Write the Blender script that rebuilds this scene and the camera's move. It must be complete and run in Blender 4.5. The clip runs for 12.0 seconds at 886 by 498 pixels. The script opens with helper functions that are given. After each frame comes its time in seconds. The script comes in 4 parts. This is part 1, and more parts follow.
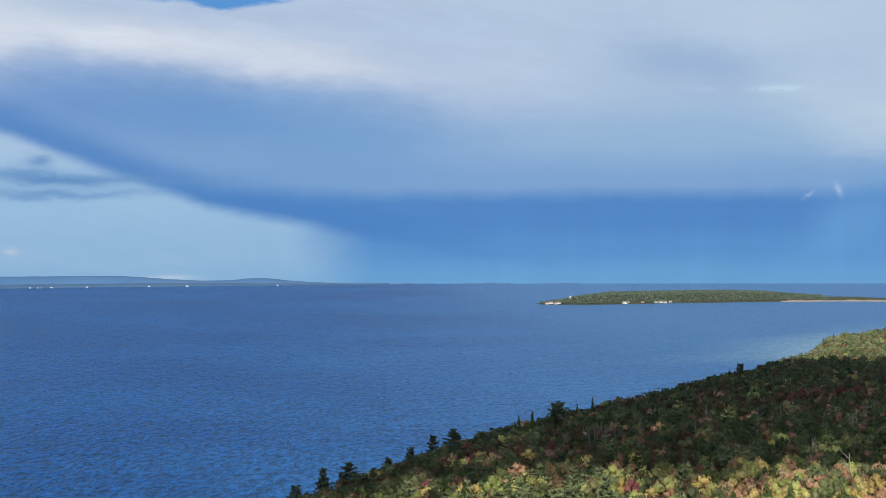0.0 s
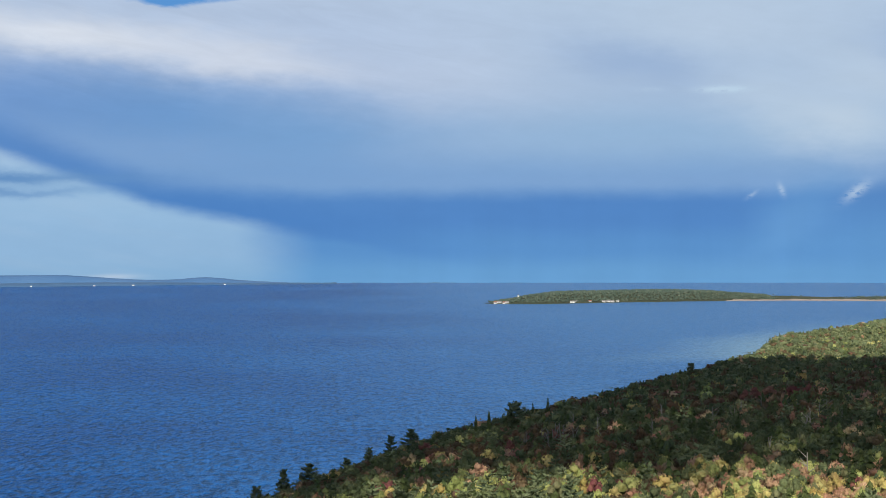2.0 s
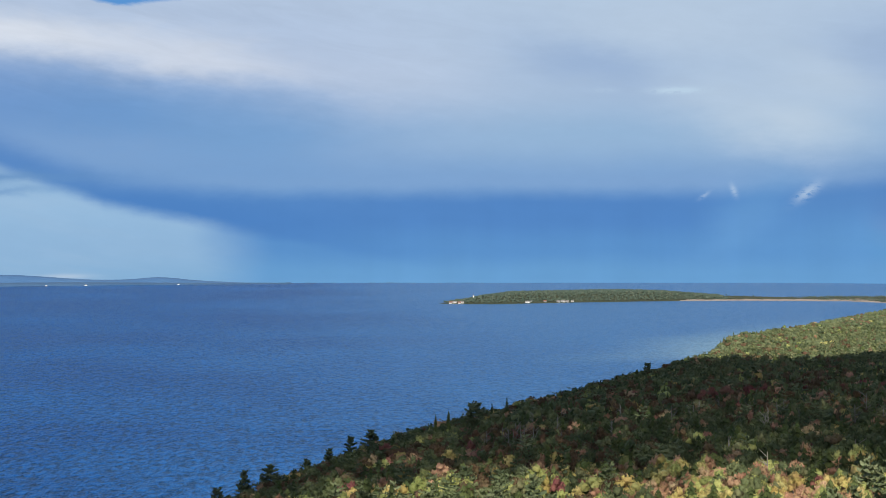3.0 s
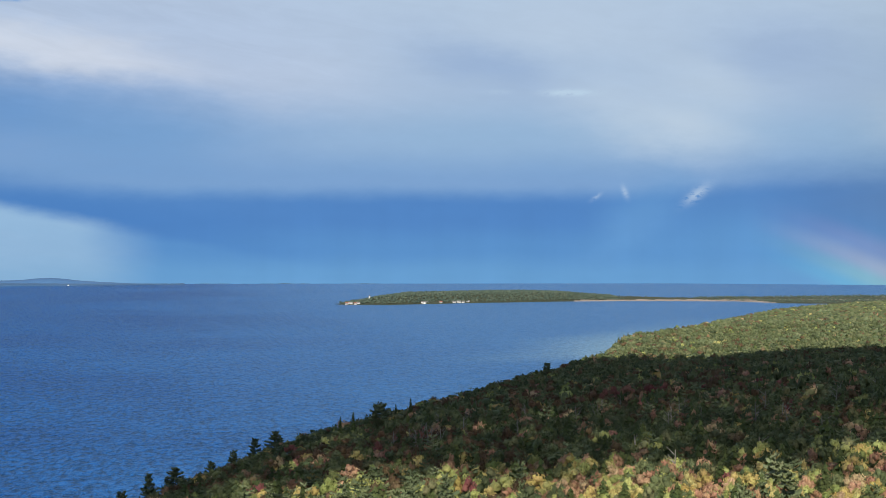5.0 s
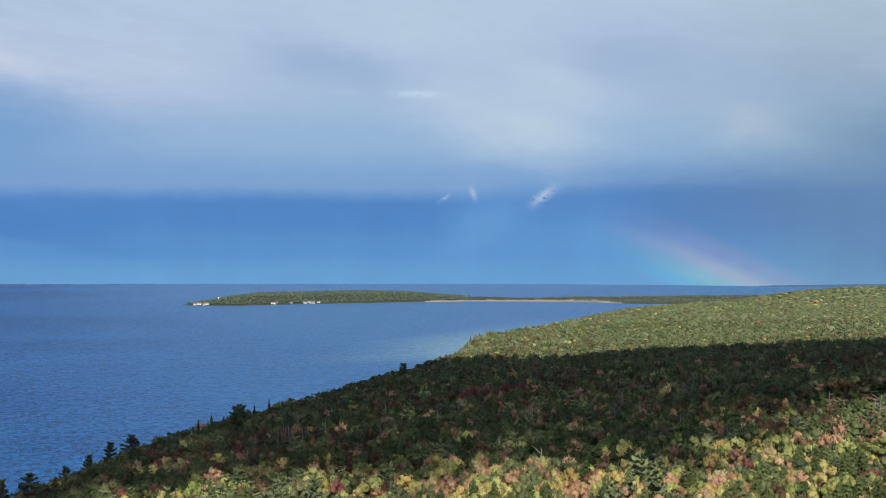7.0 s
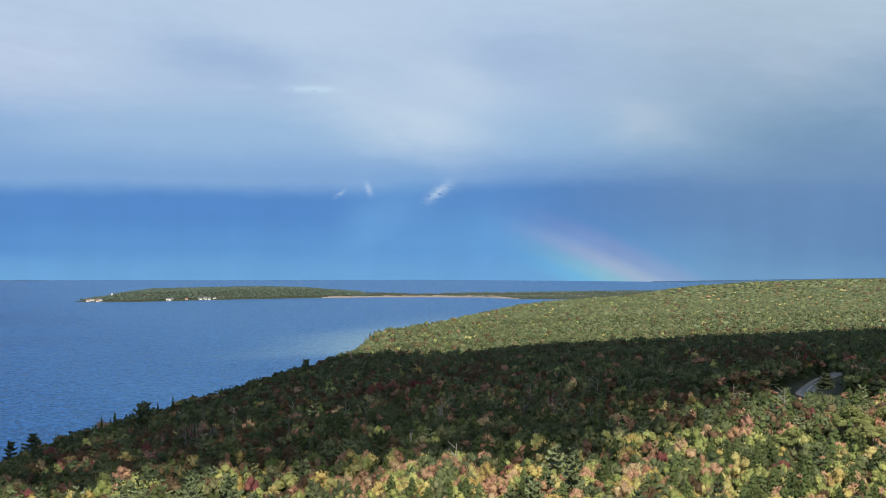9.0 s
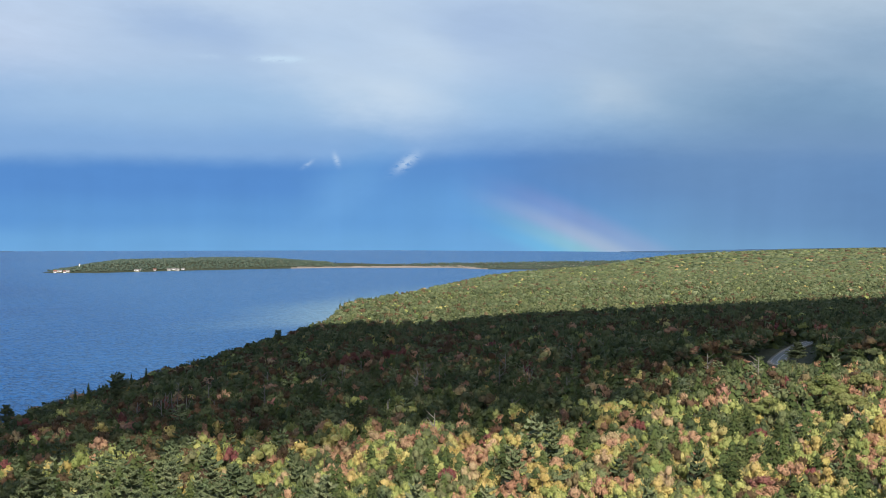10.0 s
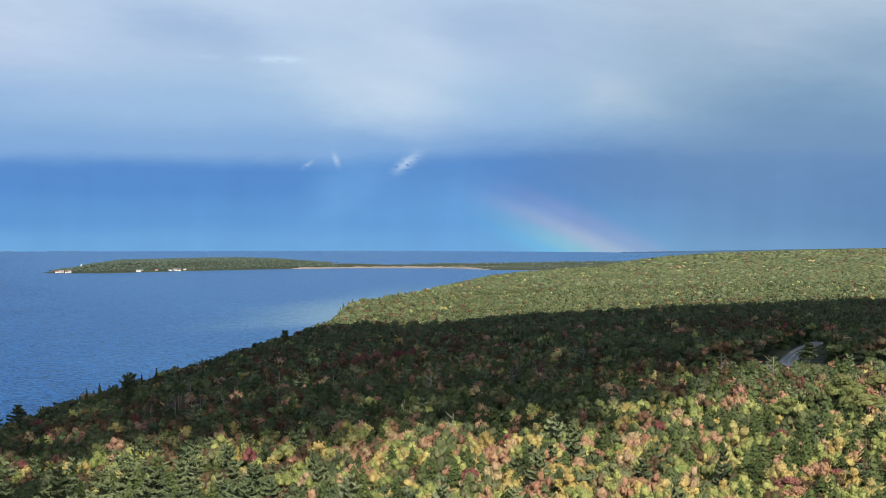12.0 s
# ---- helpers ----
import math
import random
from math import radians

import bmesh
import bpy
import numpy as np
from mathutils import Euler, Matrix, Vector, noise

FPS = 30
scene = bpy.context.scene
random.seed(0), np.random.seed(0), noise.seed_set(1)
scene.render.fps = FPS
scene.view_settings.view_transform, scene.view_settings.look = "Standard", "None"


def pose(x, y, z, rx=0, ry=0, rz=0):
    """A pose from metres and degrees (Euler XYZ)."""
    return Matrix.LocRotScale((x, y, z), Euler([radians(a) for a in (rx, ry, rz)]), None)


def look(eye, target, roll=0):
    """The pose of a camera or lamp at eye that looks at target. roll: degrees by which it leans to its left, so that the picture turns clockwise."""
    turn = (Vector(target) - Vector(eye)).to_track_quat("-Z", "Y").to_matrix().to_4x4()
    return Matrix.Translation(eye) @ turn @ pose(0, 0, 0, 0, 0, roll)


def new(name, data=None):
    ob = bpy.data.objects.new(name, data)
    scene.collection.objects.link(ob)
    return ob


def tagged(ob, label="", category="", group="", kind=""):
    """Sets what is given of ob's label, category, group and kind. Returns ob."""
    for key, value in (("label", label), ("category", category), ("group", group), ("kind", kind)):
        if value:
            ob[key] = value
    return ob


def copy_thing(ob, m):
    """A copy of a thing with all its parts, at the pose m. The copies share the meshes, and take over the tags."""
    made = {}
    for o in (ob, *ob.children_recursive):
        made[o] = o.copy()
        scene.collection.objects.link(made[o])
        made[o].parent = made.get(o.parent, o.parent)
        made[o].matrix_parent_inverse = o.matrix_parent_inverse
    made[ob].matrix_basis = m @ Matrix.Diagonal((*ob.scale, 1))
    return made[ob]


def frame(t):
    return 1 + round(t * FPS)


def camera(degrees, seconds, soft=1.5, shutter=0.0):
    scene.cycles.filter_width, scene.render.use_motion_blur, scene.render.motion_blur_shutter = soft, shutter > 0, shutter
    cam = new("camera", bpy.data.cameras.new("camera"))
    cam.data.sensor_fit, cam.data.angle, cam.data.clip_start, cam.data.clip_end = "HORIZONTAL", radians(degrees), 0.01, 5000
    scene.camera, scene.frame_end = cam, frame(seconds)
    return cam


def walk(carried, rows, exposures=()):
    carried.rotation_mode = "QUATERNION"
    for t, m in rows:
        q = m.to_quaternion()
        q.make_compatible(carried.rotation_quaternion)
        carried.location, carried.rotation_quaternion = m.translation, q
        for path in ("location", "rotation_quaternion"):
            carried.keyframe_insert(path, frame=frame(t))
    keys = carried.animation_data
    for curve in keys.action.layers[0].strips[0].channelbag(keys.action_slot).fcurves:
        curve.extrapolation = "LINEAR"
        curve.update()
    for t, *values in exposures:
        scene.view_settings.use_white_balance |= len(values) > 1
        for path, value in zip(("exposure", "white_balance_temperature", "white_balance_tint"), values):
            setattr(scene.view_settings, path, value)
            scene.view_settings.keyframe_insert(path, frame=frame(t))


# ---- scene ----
cam = camera(34.94, 12.0, soft=0.8)
PATH = [
    (0.0, 0.0, 0.0, 135.99, 89.793, 0.119, -0.001),
    (0.5, -0.99, -0.67, 136.15, 89.794, 0.14, -0.302),
    (1.0, -2.11, -1.34, 136.38, 89.775, 0.142, -0.842),
    (1.5, -3.28, -1.91, 136.6, 89.762, 0.127, -1.432),
    (2.0, -4.42, -2.35, 136.79, 89.751, 0.056, -2.175),
    (2.5, -5.54, -2.6, 136.9, 89.75, 0.013, -3.052),
    (3.0, -6.67, -2.66, 136.97, 89.751, -0.013, -4.031),
    (5.0, -11.03, -2.18, 136.96, 89.784, -0.099, -8.339),
    (5.5, -12.16, -1.91, 136.93, 89.789, -0.16, -9.595),
    (6.0, -13.36, -1.56, 136.98, 89.796, -0.204, -11.118),
    (6.5, -14.52, -1.12, 136.97, 89.815, -0.231, -12.835),
    (7.0, -15.67, -0.62, 136.92, 89.826, -0.284, -14.487),
    (9.0, -20.2, 1.53, 136.73, 89.683, -0.354, -18.741),
    (9.5, -21.44, 1.95, 136.61, 89.097, -0.351, -19.7),
    (10.0, -22.58, 2.35, 136.59, 88.489, -0.317, -20.039),
    (10.5, -23.65, 2.8, 136.59, 88.447, -0.302, -20.046),
    (11.0, -24.76, 3.28, 136.53, 88.47, -0.333, -20.049),
    (11.5, -25.83, 3.75, 136.51, 88.492, -0.339, -20.053),
    (12.0, -26.88, 4.19, 136.46, 88.51, -0.337, -20.051),
]
walk(cam, [(t, pose(x, y, z, rx, ry, rz)) for t, x, y, z, rx, ry, rz in PATH],
     exposures=[(0.0, -0.08), (5.0, -0.10), (7.0, -0.09), (9.0, -0.01), (10.0, 0.06), (12.0, 0.06)])

# ---- light: one sun behind the viewer, a stormy sky ahead ----
SUN_AZ, SUN_EL = 186.0, 38.0
toward_sun = Vector((math.sin(radians(SUN_AZ)) * math.cos(radians(SUN_EL)),
                     math.cos(radians(SUN_AZ)) * math.cos(radians(SUN_EL)), math.sin(radians(SUN_EL))))
sun = new("sun", bpy.data.lights.new("sun", "SUN"))
sun.data.energy, sun.data.angle, sun.data.color = 5.5, radians(0.53), (1.0, 0.93, 0.82)
sun.matrix_world = look(toward_sun * 3000, (0, 0, 0))


def lin(r, g, b):
    """Linear colour from 8-bit display values."""
    return tuple((c / 255 / 12.92) if c < 10.3 else ((c / 255 + 0.055) / 1.055) ** 2.4 for c in (r, g, b))


class Num:
    """A number socket of a node tree, for writing node arithmetic as formulas."""

    def __init__(self, tree, socket):
        self.tree, self.socket = tree, socket

    def op(self, kind, *others):
        node = self.tree.nodes.new("ShaderNodeMath")
        node.operation = kind
        for slot, value in zip(node.inputs, (self, *others)):
            if isinstance(value, Num):
                self.tree.links.new(value.socket, slot)
            else:
                slot.default_value = value
        return Num(self.tree, node.outputs[0])

    def __add__(self, o):
        return self.op("ADD", o)

    def __sub__(self, o):
        return self.op("SUBTRACT", o)

    def __mul__(self, o):
        return self.op("MULTIPLY", o)

    def __truediv__(self, o):
        return self.op("DIVIDE", o)

    def step(self, low, high):
        """Smooth rise from 0 at low to 1 at high (or a fall, where low is above high)."""
        node = self.tree.nodes.new("ShaderNodeMapRange")
        node.interpolation_type = "SMOOTHSTEP"
        a, b, lo, hi = (low, high, 0.0, 1.0) if low < high else (high, low, 1.0, 0.0)
        for slot, value in zip(node.inputs[1:5], (a, b, lo, hi)):
            slot.default_value = value
        self.tree.links.new(self.socket, node.inputs[0])
        return Num(self.tree, node.outputs[0])


def noise_of(tree, vector, scale, detail=3.0, rough=0.55, distortion=0.0):
    node = tree.nodes.new("ShaderNodeTexNoise")
    node.inputs["Scale"].default_value, node.inputs["Detail"].default_value = scale, detail
    node.inputs["Roughness"].default_value, node.inputs["Distortion"].default_value = rough, distortion
    tree.links.new(vector, node.inputs["Vector"])
    return Num(tree, node.outputs["Fac"])


def blend(tree, fac, a, b):
    """Mix two colours (sockets or linear triples) by a Num or a float."""
    node = tree.nodes.new("ShaderNodeMix")
    node.data_type = "RGBA"
    for slot, value in ((node.inputs[0], fac), (node.inputs[6], a), (node.inputs[7], b)):
        if isinstance(value, Num):
            tree.links.new(value.socket, slot)
        elif isinstance(value, tuple):
            slot.default_value = (*value, 1.0)
        elif isinstance(value, float):
            slot.default_value = value
        else:
            tree.links.new(value, slot)
    return node.outputs[2]


def ramp(tree, fac, stops, interpolation="EASE"):
    node = tree.nodes.new("ShaderNodeValToRGB")
    node.color_ramp.interpolation = interpolation
    while len(node.color_ramp.elements) < len(stops):
        node.color_ramp.elements.new(0.5)
    for element, (at, colour) in zip(node.color_ramp.elements, stops):
        element.position, element.color = at, (*colour, 1.0)
    tree.links.new(fac.socket, node.inputs[0])
    return node.outputs[0]


def build_sky():
    world = bpy.data.worlds.new("stormy_sky")
    scene.world = world
    world.use_nodes = True
    tree = world.node_tree
    tree.nodes.clear()
    link = tree.links.new
    out = tree.nodes.new("ShaderNodeOutputWorld")
    clear = tree.nodes.new("ShaderNodeTexSky")
    clear.sky_type, clear.sun_disc = "NISHITA", False
    clear.sun_elevation, clear.sun_rotation = radians(SUN_EL), radians(SUN_AZ)
    clear_bg = tree.nodes.new("ShaderNodeBackground")
    clear_bg.inputs[1].default_value = 0.075
    link(clear.outputs[0], clear_bg.inputs[0])

    coords = tree.nodes.new("ShaderNodeTexCoord").outputs["Generated"]
    part = tree.nodes.new("ShaderNodeSeparateXYZ")
    link(coords, part.inputs[0])
    x, y, z = (Num(tree, s) for s in part.outputs)
    deg = 180 / math.pi
    az0 = x.op("ARCTAN2", y) * deg
    el0 = z.op("ARCSINE") * deg
    place = tree.nodes.new("ShaderNodeCombineXYZ")
    link(az0.socket, place.inputs[0])
    link((el0 * 2.4).socket, place.inputs[1])
    flat = place.outputs[0]
    # soft billows bend every edge of the clouds
    n1 = noise_of(tree, flat, 0.22, 4.0, 0.5) - 0.5
    n2 = noise_of(tree, flat, 0.75, 5.0, 0.6) - 0.5
    tall = tree.nodes.new("ShaderNodeCombineXYZ")
    link(az0.socket, tall.inputs[0])
    link((el0 * 0.12).socket, tall.inputs[1])
    shafts = noise_of(tree, tall.outputs[0], 0.55, 3.0, 0.5) - 0.5
    az = az0 + n1 * 3.0
    el = el0 + n1 * 1.0 + n2 * 0.55
    el_soft = el0 + n1 * 0.5 + n2 * 0.12

    # rain-veiled blue under the cloud base
    low = ramp(tree, (el_soft + 2.0) / 6.0, [
        (0.0, lin(112, 166, 216)), (0.12, lin(106, 162, 214)), (0.3, lin(94, 149, 208)),
        (0.5, lin(86, 138, 202)), (0.68, lin(86, 137, 201)), (1.0, lin(116, 156, 210))])
    # the underside and body of the great cloud
    high = ramp(tree, (el_soft - 1.5) / 9.0, [
        (0.0, lin(116, 160, 211)), (0.12, lin(130, 168, 214)), (0.3, lin(152, 182, 220)),
        (0.55, lin(172, 193, 224)), (0.8, lin(181, 200, 227)), (1.0, lin(184, 203, 228))])
    base_line = el0 + n1 * 0.5 + n2 * 0.16 + az0.step(14.0, 24.0) * -0.4
    colour = blend(tree, base_line.step(1.55, 2.4), low, high)

    def puff(a, b, wide, tall_, rgb, strength, warped=True, tilt=0.0):
        nonlocal colour
        aa, ee = (az, el) if warped else (az0, el0)
        da = (aa - a) / wide
        de = (ee - b - (aa - a) * tilt) / tall_ if tilt else (ee - b) / tall_
        dist = (da * da + de * de) * -1.0
        mask = dist.op("EXPONENT") * strength
        colour = blend(tree, mask, colour, lin(*rgb))

    # blue hollow below the bright crest on the storm's flank
    puff(-9.0, 5.2, 7.5, 2.1, (104, 152, 207), 0.85, tilt=-0.06)
    puff(-15.5, 5.6, 4.5, 1.6, (92, 142, 205), 0.6)
    puff(-3.5, 4.2, 4.0, 1.6, (118, 163, 212), 0.7)
    # bright sunlit crest
    puff(-13.0, 8.1, 7.0, 0.75, (222, 229, 240), 0.9, tilt=-0.05)
    puff(-5.5, 7.3, 5.0, 0.7, (213, 222, 237), 0.85, tilt=-0.1)
    puff(-18.5, 7.9, 1.6, 0.8, (222, 229, 240), 0.8)
    puff(-18.0, 9.0, 2.2, 0.9, (214, 223, 237), 0.6)
    puff(2.5, 6.9, 4.0, 1.5, (193, 208, 232), 0.6)
    puff(6.0, 8.6, 7.0, 1.2, (184, 202, 229), 0.5)
    # grey hollow and bright swells over the bay
    puff(9.8, 7.2, 2.8, 1.0, (154, 177, 216), 0.8, tilt=-0.25)
    puff(19.2, 6.6, 2.4, 1.2, (200, 216, 234), 0.6, tilt=-0.3)
    puff(17.6, 4.7, 2.8, 1.2, (200, 215, 233), 0.75, tilt=-0.15)
    puff(15.0, 6.0, 2.4, 1.0, (190, 208, 231), 0.5)
    puff(13.5, 8.8, 3.5, 1.2, (190, 207, 231), 0.55)
    puff(24.5, 6.0, 2.2, 0.8, (164, 185, 219), 0.5)
    puff(29.0, 6.6, 4.5, 2.6, (152, 176, 212), 0.6)
    puff(29.0, 8.3, 2.6, 0.8, (176, 194, 222), 0.5)
    puff(22.0, 7.6, 3.4, 1.2, (160, 181, 217), 0.75)
    puff(27.0, 4.9, 1.8, 0.75, (180, 199, 224), 0.8, tilt=-0.2)
    puff(33.5, 3.8, 4.5, 2.2, (112, 146, 194), 0.9)
    puff(32.5, 7.0, 1.2, 0.8, (178, 196, 223), 0.5)
    puff(37.5, 6.4, 3.0, 1.3, (126, 156, 199), 0.7)
    puff(37.2, 3.4, 2.6, 1.3, (104, 140, 190), 0.7)
    # heavy blue rain at the foot of the rainbow
    puff(26.5, 1.8, 5.5, 1.3, (88, 131, 190), 0.92)
    puff(34.0, 0.5, 6.0, 2.3, (90, 133, 192), 0.75)
    puff(37.5, -0.2, 2.0, 2.2, (84, 127, 186), 0.6)
    puff(20.0, 0.2, 3.4, 1.5, (104, 160, 215), 0.6)
    puff(16.2, 0.9, 1.8, 1.3, (112, 166, 218), 0.5, tilt=0.6)

    streak = tree.nodes.new("ShaderNodeCombineXYZ")
    link((az0 + el0 * 1.2).socket, streak.inputs[0])
    link((el0 * 4.5 + az0 * 0.5).socket, streak.inputs[1])
    billow = noise_of(tree, streak.outputs[0], 0.33, 6.0, 0.6, 0.8) - 0.5
    # clear window under the storm's flank, with its slanting lower edge
    edge = az0 * -0.355 - 1.95
    curve = (az0 + 9.5).op("MAXIMUM", 0.0) * 0.18
    under = (el0 + n2 * 0.35 + n1 * 0.3) - edge - curve
    window = under.step(0.45, -0.28) * (az0 + n1 * 1.5).step(-2.6, -6.6)
    pale = ramp(tree, (el0 + 1.8) / 6.5, [
        (0.0, lin(136, 180, 218)), (0.25, lin(150, 188, 223)), (0.55, lin(158, 195, 228)), (1.0, lin(172, 200, 229))])
    dark_band = under.step(-0.3, 0.25) * under.step(1.9, 0.5) * az0.step(6.0, -5.0)
    colour = blend(tree, dark_band * 0.8, colour, lin(80, 133, 199))
    haze = noise_of(tree, streak.outputs[0], 0.22, 4.0, 0.5)
    pale = blend(tree, haze.step(0.4, 0.8) * 0.25, pale, lin(176, 201, 226))
    colour = blend(tree, window * 0.95, colour, pale)
    # flat dark shelves of cloud inside the window
    for a, b, wide, tall_, strength in ((-15.2, 2.62, 4.8, 0.3, 1.0), (-16.2, 3.2, 0.6, 0.22, 0.8), (-15.4, 2.0, 3.6, 0.2, 0.75)):
        puff(a, b, wide, tall_, (104, 149, 200), strength)
    puff(-16.9, -0.2, 0.35, 0.13, (190, 205, 226), 0.7)
    puff(-17.8, -0.4, 0.3, 0.09, (190, 205, 226), 0.5)
    puff(-11.0, -1.32, 0.9, 0.09, (190, 208, 228), 0.7, warped=False)
    # torn scraps of bright cloud
    fray = noise_of(tree, flat, 2.6, 4.0, 0.65)
    for a, b, wide, tall_, tilt, strength in ((18.55, 2.0, 0.45, 0.24, 0.6, 0.7), (15.7, 2.1, 0.14, 0.2, -0.9, 0.55), (14.55, 1.9, 0.2, 0.09, 0.6, 0.4),
                                              (13.5, 6.1, 0.95, 0.13, 0.0, 1.3), (10.6, 6.15, 0.5, 0.1, 0.0, 0.25)):
        da = (az0 - a) / wide
        de = (el0 - b - (az0 - a) * tilt) / tall_
        mask = ((da * da + de * de) * -1.0).op("EXPONENT") * fray.step(0.3, 0.52) * strength
        colour = blend(tree, mask, colour, lin(190, 212, 236))
    # slanting shafts of rain
    rain = shafts * (el0.step(3.0, 0.5)) * az0.step(-6.0, 2.0)
    hsv = tree.nodes.new("ShaderNodeHueSaturation")
    link((az0.step(21.0, 33.0) * -0.11 + rain * 0.16 + n2 * 0.07 + billow * el0.step(3.0, 7.0) * (az0.step(12.0, -6.0) * 0.13 + 0.08) + 1.0).socket, hsv.inputs["Value"])
    link((az0.step(-4.0, 10.0) * el0.step(2.2, 4.5) * -0.008 + az0.step(21.0, 31.0) * -0.008 + 0.5).socket, hsv.inputs["Hue"])
    link((az0.step(21.0, 31.0) * -0.10 + 1.0).socket, hsv.inputs["Saturation"])
    link(colour, hsv.inputs["Color"])
    colour = hsv.outputs[0]

    # the rainbow: a circle of about 42 degrees round the point opposite the sun
    dot = tree.nodes.new("ShaderNodeVectorMath")
    dot.operation = "DOT_PRODUCT"
    link(coords, dot.inputs[0])
    dot.inputs[1].default_value = -toward_sun
    radius = Num(tree, dot.outputs["Value"]).op("ARCCOSINE") * deg
    bow = ramp(tree, (radius - 38.9) / 3.7, [
        (0.0, (0, 0, 0)), (0.2, (0.01, 0.022, 0.025)), (0.34, (0.01, 0.10, 0.07)), (0.48, (0.085, 0.13, 0.0)),
        (0.62, (0.175, 0.09, 0.0)), (0.78, (0.075, 0.014, 0.0)), (1.0, (0, 0, 0))])
    fade = az0.step(20.0, 26.0) * az0.step(34.0, 28.5) * el0.step(3.2, 0.2)
    lit = tree.nodes.new("ShaderNodeMix")
    lit.data_type, lit.blend_type = "RGBA", "ADD"
    link(fade.socket, lit.inputs[0])
    link(colour, lit.inputs[6])
    link(bow, lit.inputs[7])
    colour = lit.outputs[2]

    # blue sky above the crest
    notch = (((az0 + 8.9) / 1.5) * ((az0 + 8.9) / 1.5) * -1.0).op("EXPONENT") * 0.5
    corner = (((az0 + 18.6) / 1.1) * ((az0 + 18.6) / 1.1) * -1.0).op("EXPONENT") * 0.35
    rise = (el0 + n2 * 0.5 + billow * 0.5 + notch + corner + az0.step(-6.6, 2.0) * -6.0).step(9.65, 9.95)
    colour = blend(tree, rise * el0.step(14.0, 11.0), colour, lin(92, 152, 216))

    cloud_bg = tree.nodes.new("ShaderNodeBackground")
    link(colour, cloud_bg.inputs[0])
    cover = y.step(-0.25, 0.25) * (el0 + n1 * 6.0).step(60.0, 24.0)
    mix = tree.nodes.new("ShaderNodeMixShader")
    link(cover.socket, mix.inputs[0])
    link(clear_bg.outputs[0], mix.inputs[1])
    link(cloud_bg.outputs[0], mix.inputs[2])
    link(mix.outputs[0], out.inputs[0])


build_sky()

# ---- materials ----
def material(name, rough=0.8, metal=0.0, ior=1.45):
    mat = bpy.data.materials.new(name)
    mat.use_nodes = True
    tree = mat.node_tree
    bsdf = tree.nodes["Principled BSDF"]
    bsdf.inputs["Roughness"].default_value, bsdf.inputs["Metallic"].default_value = rough, metal
    bsdf.inputs["IOR"].default_value = ior
    return mat, tree, bsdf


def world_place(tree):
    return tree.nodes.new("ShaderNodeNewGeometry").outputs["Position"]


def bump(tree, bsdf, height, strength, distance):
    node = tree.nodes.new("ShaderNodeBump")
    node.inputs["Strength"].default_value, node.inputs["Distance"].default_value = strength, distance
    tree.links.new(height.socket, node.inputs["Height"])
    tree.links.new(node.outputs[0], bsdf.inputs["Normal"])


def surface(name, dark, pale, scale, rough=0.85, relief=0.05, fine=6.0):
    """A weathered surface: two colours mottled at two scales, with fine relief."""
    mat, tree, bsdf = material(name, rough)
    at = world_place(tree)
    coarse, grain = noise_of(tree, at, scale, 4.0), noise_of(tree, at, scale * fine, 3.0)
    tone = (coarse * 0.65 + grain * 0.35).step(0.3, 0.7)
    tree.links.new(blend(tree, tone, dark, pale), bsdf.inputs["Base Color"])
    bump(tree, bsdf, grain, 0.5, relief)
    return mat


def foliage(name, dark, pale, odd, rough=0.7):
    """Leaves: each tree has its own tone, each tuft its own shade within it."""
    mat, tree, bsdf = material(name, rough)
    attr = tree.nodes.new("ShaderNodeAttribute")
    attr.attribute_name = "tone"
    tone = Num(tree, attr.outputs["Fac"])
    geo = tree.nodes.new("ShaderNodeNewGeometry")
    tuft = Num(tree, geo.outputs["Random Per Island"])
    per_thing = Num(tree, tree.nodes.new("ShaderNodeObjectInfo").outputs["Random"])
    own = (tone + per_thing * 0.35).op("FRACT")
    colour = blend(tree, own, dark, pale)
    colour = blend(tree, (own * 7.31).op("FRACT").step(0.72, 0.95), colour, odd)
    hsv = tree.nodes.new("ShaderNodeHueSaturation")
    at = world_place(tree)
    clusters, leaves = noise_of(tree, at, 0.9, 2.0, 0.6), noise_of(tree, at, 3.2, 2.0, 0.6)
    mottle = (clusters * 0.5 + leaves * 0.5).step(0.34, 0.66)
    tree.links.new(((tuft * 0.26 + 0.70) + mottle * 0.30).socket, hsv.inputs["Value"])
    bump(tree, bsdf, clusters * 0.5 + leaves * 0.5, 0.6, 0.7)
    tree.links.new(((tuft * 3.7).op("FRACT") * 0.036 + 0.482).socket, hsv.inputs["Hue"])
    tree.links.new(colour, hsv.inputs["Color"])
    tree.links.new(hsv.outputs[0], bsdf.inputs["Base Color"])
    bsdf.inputs["Specular IOR Level"].default_value = 0.25
    return mat


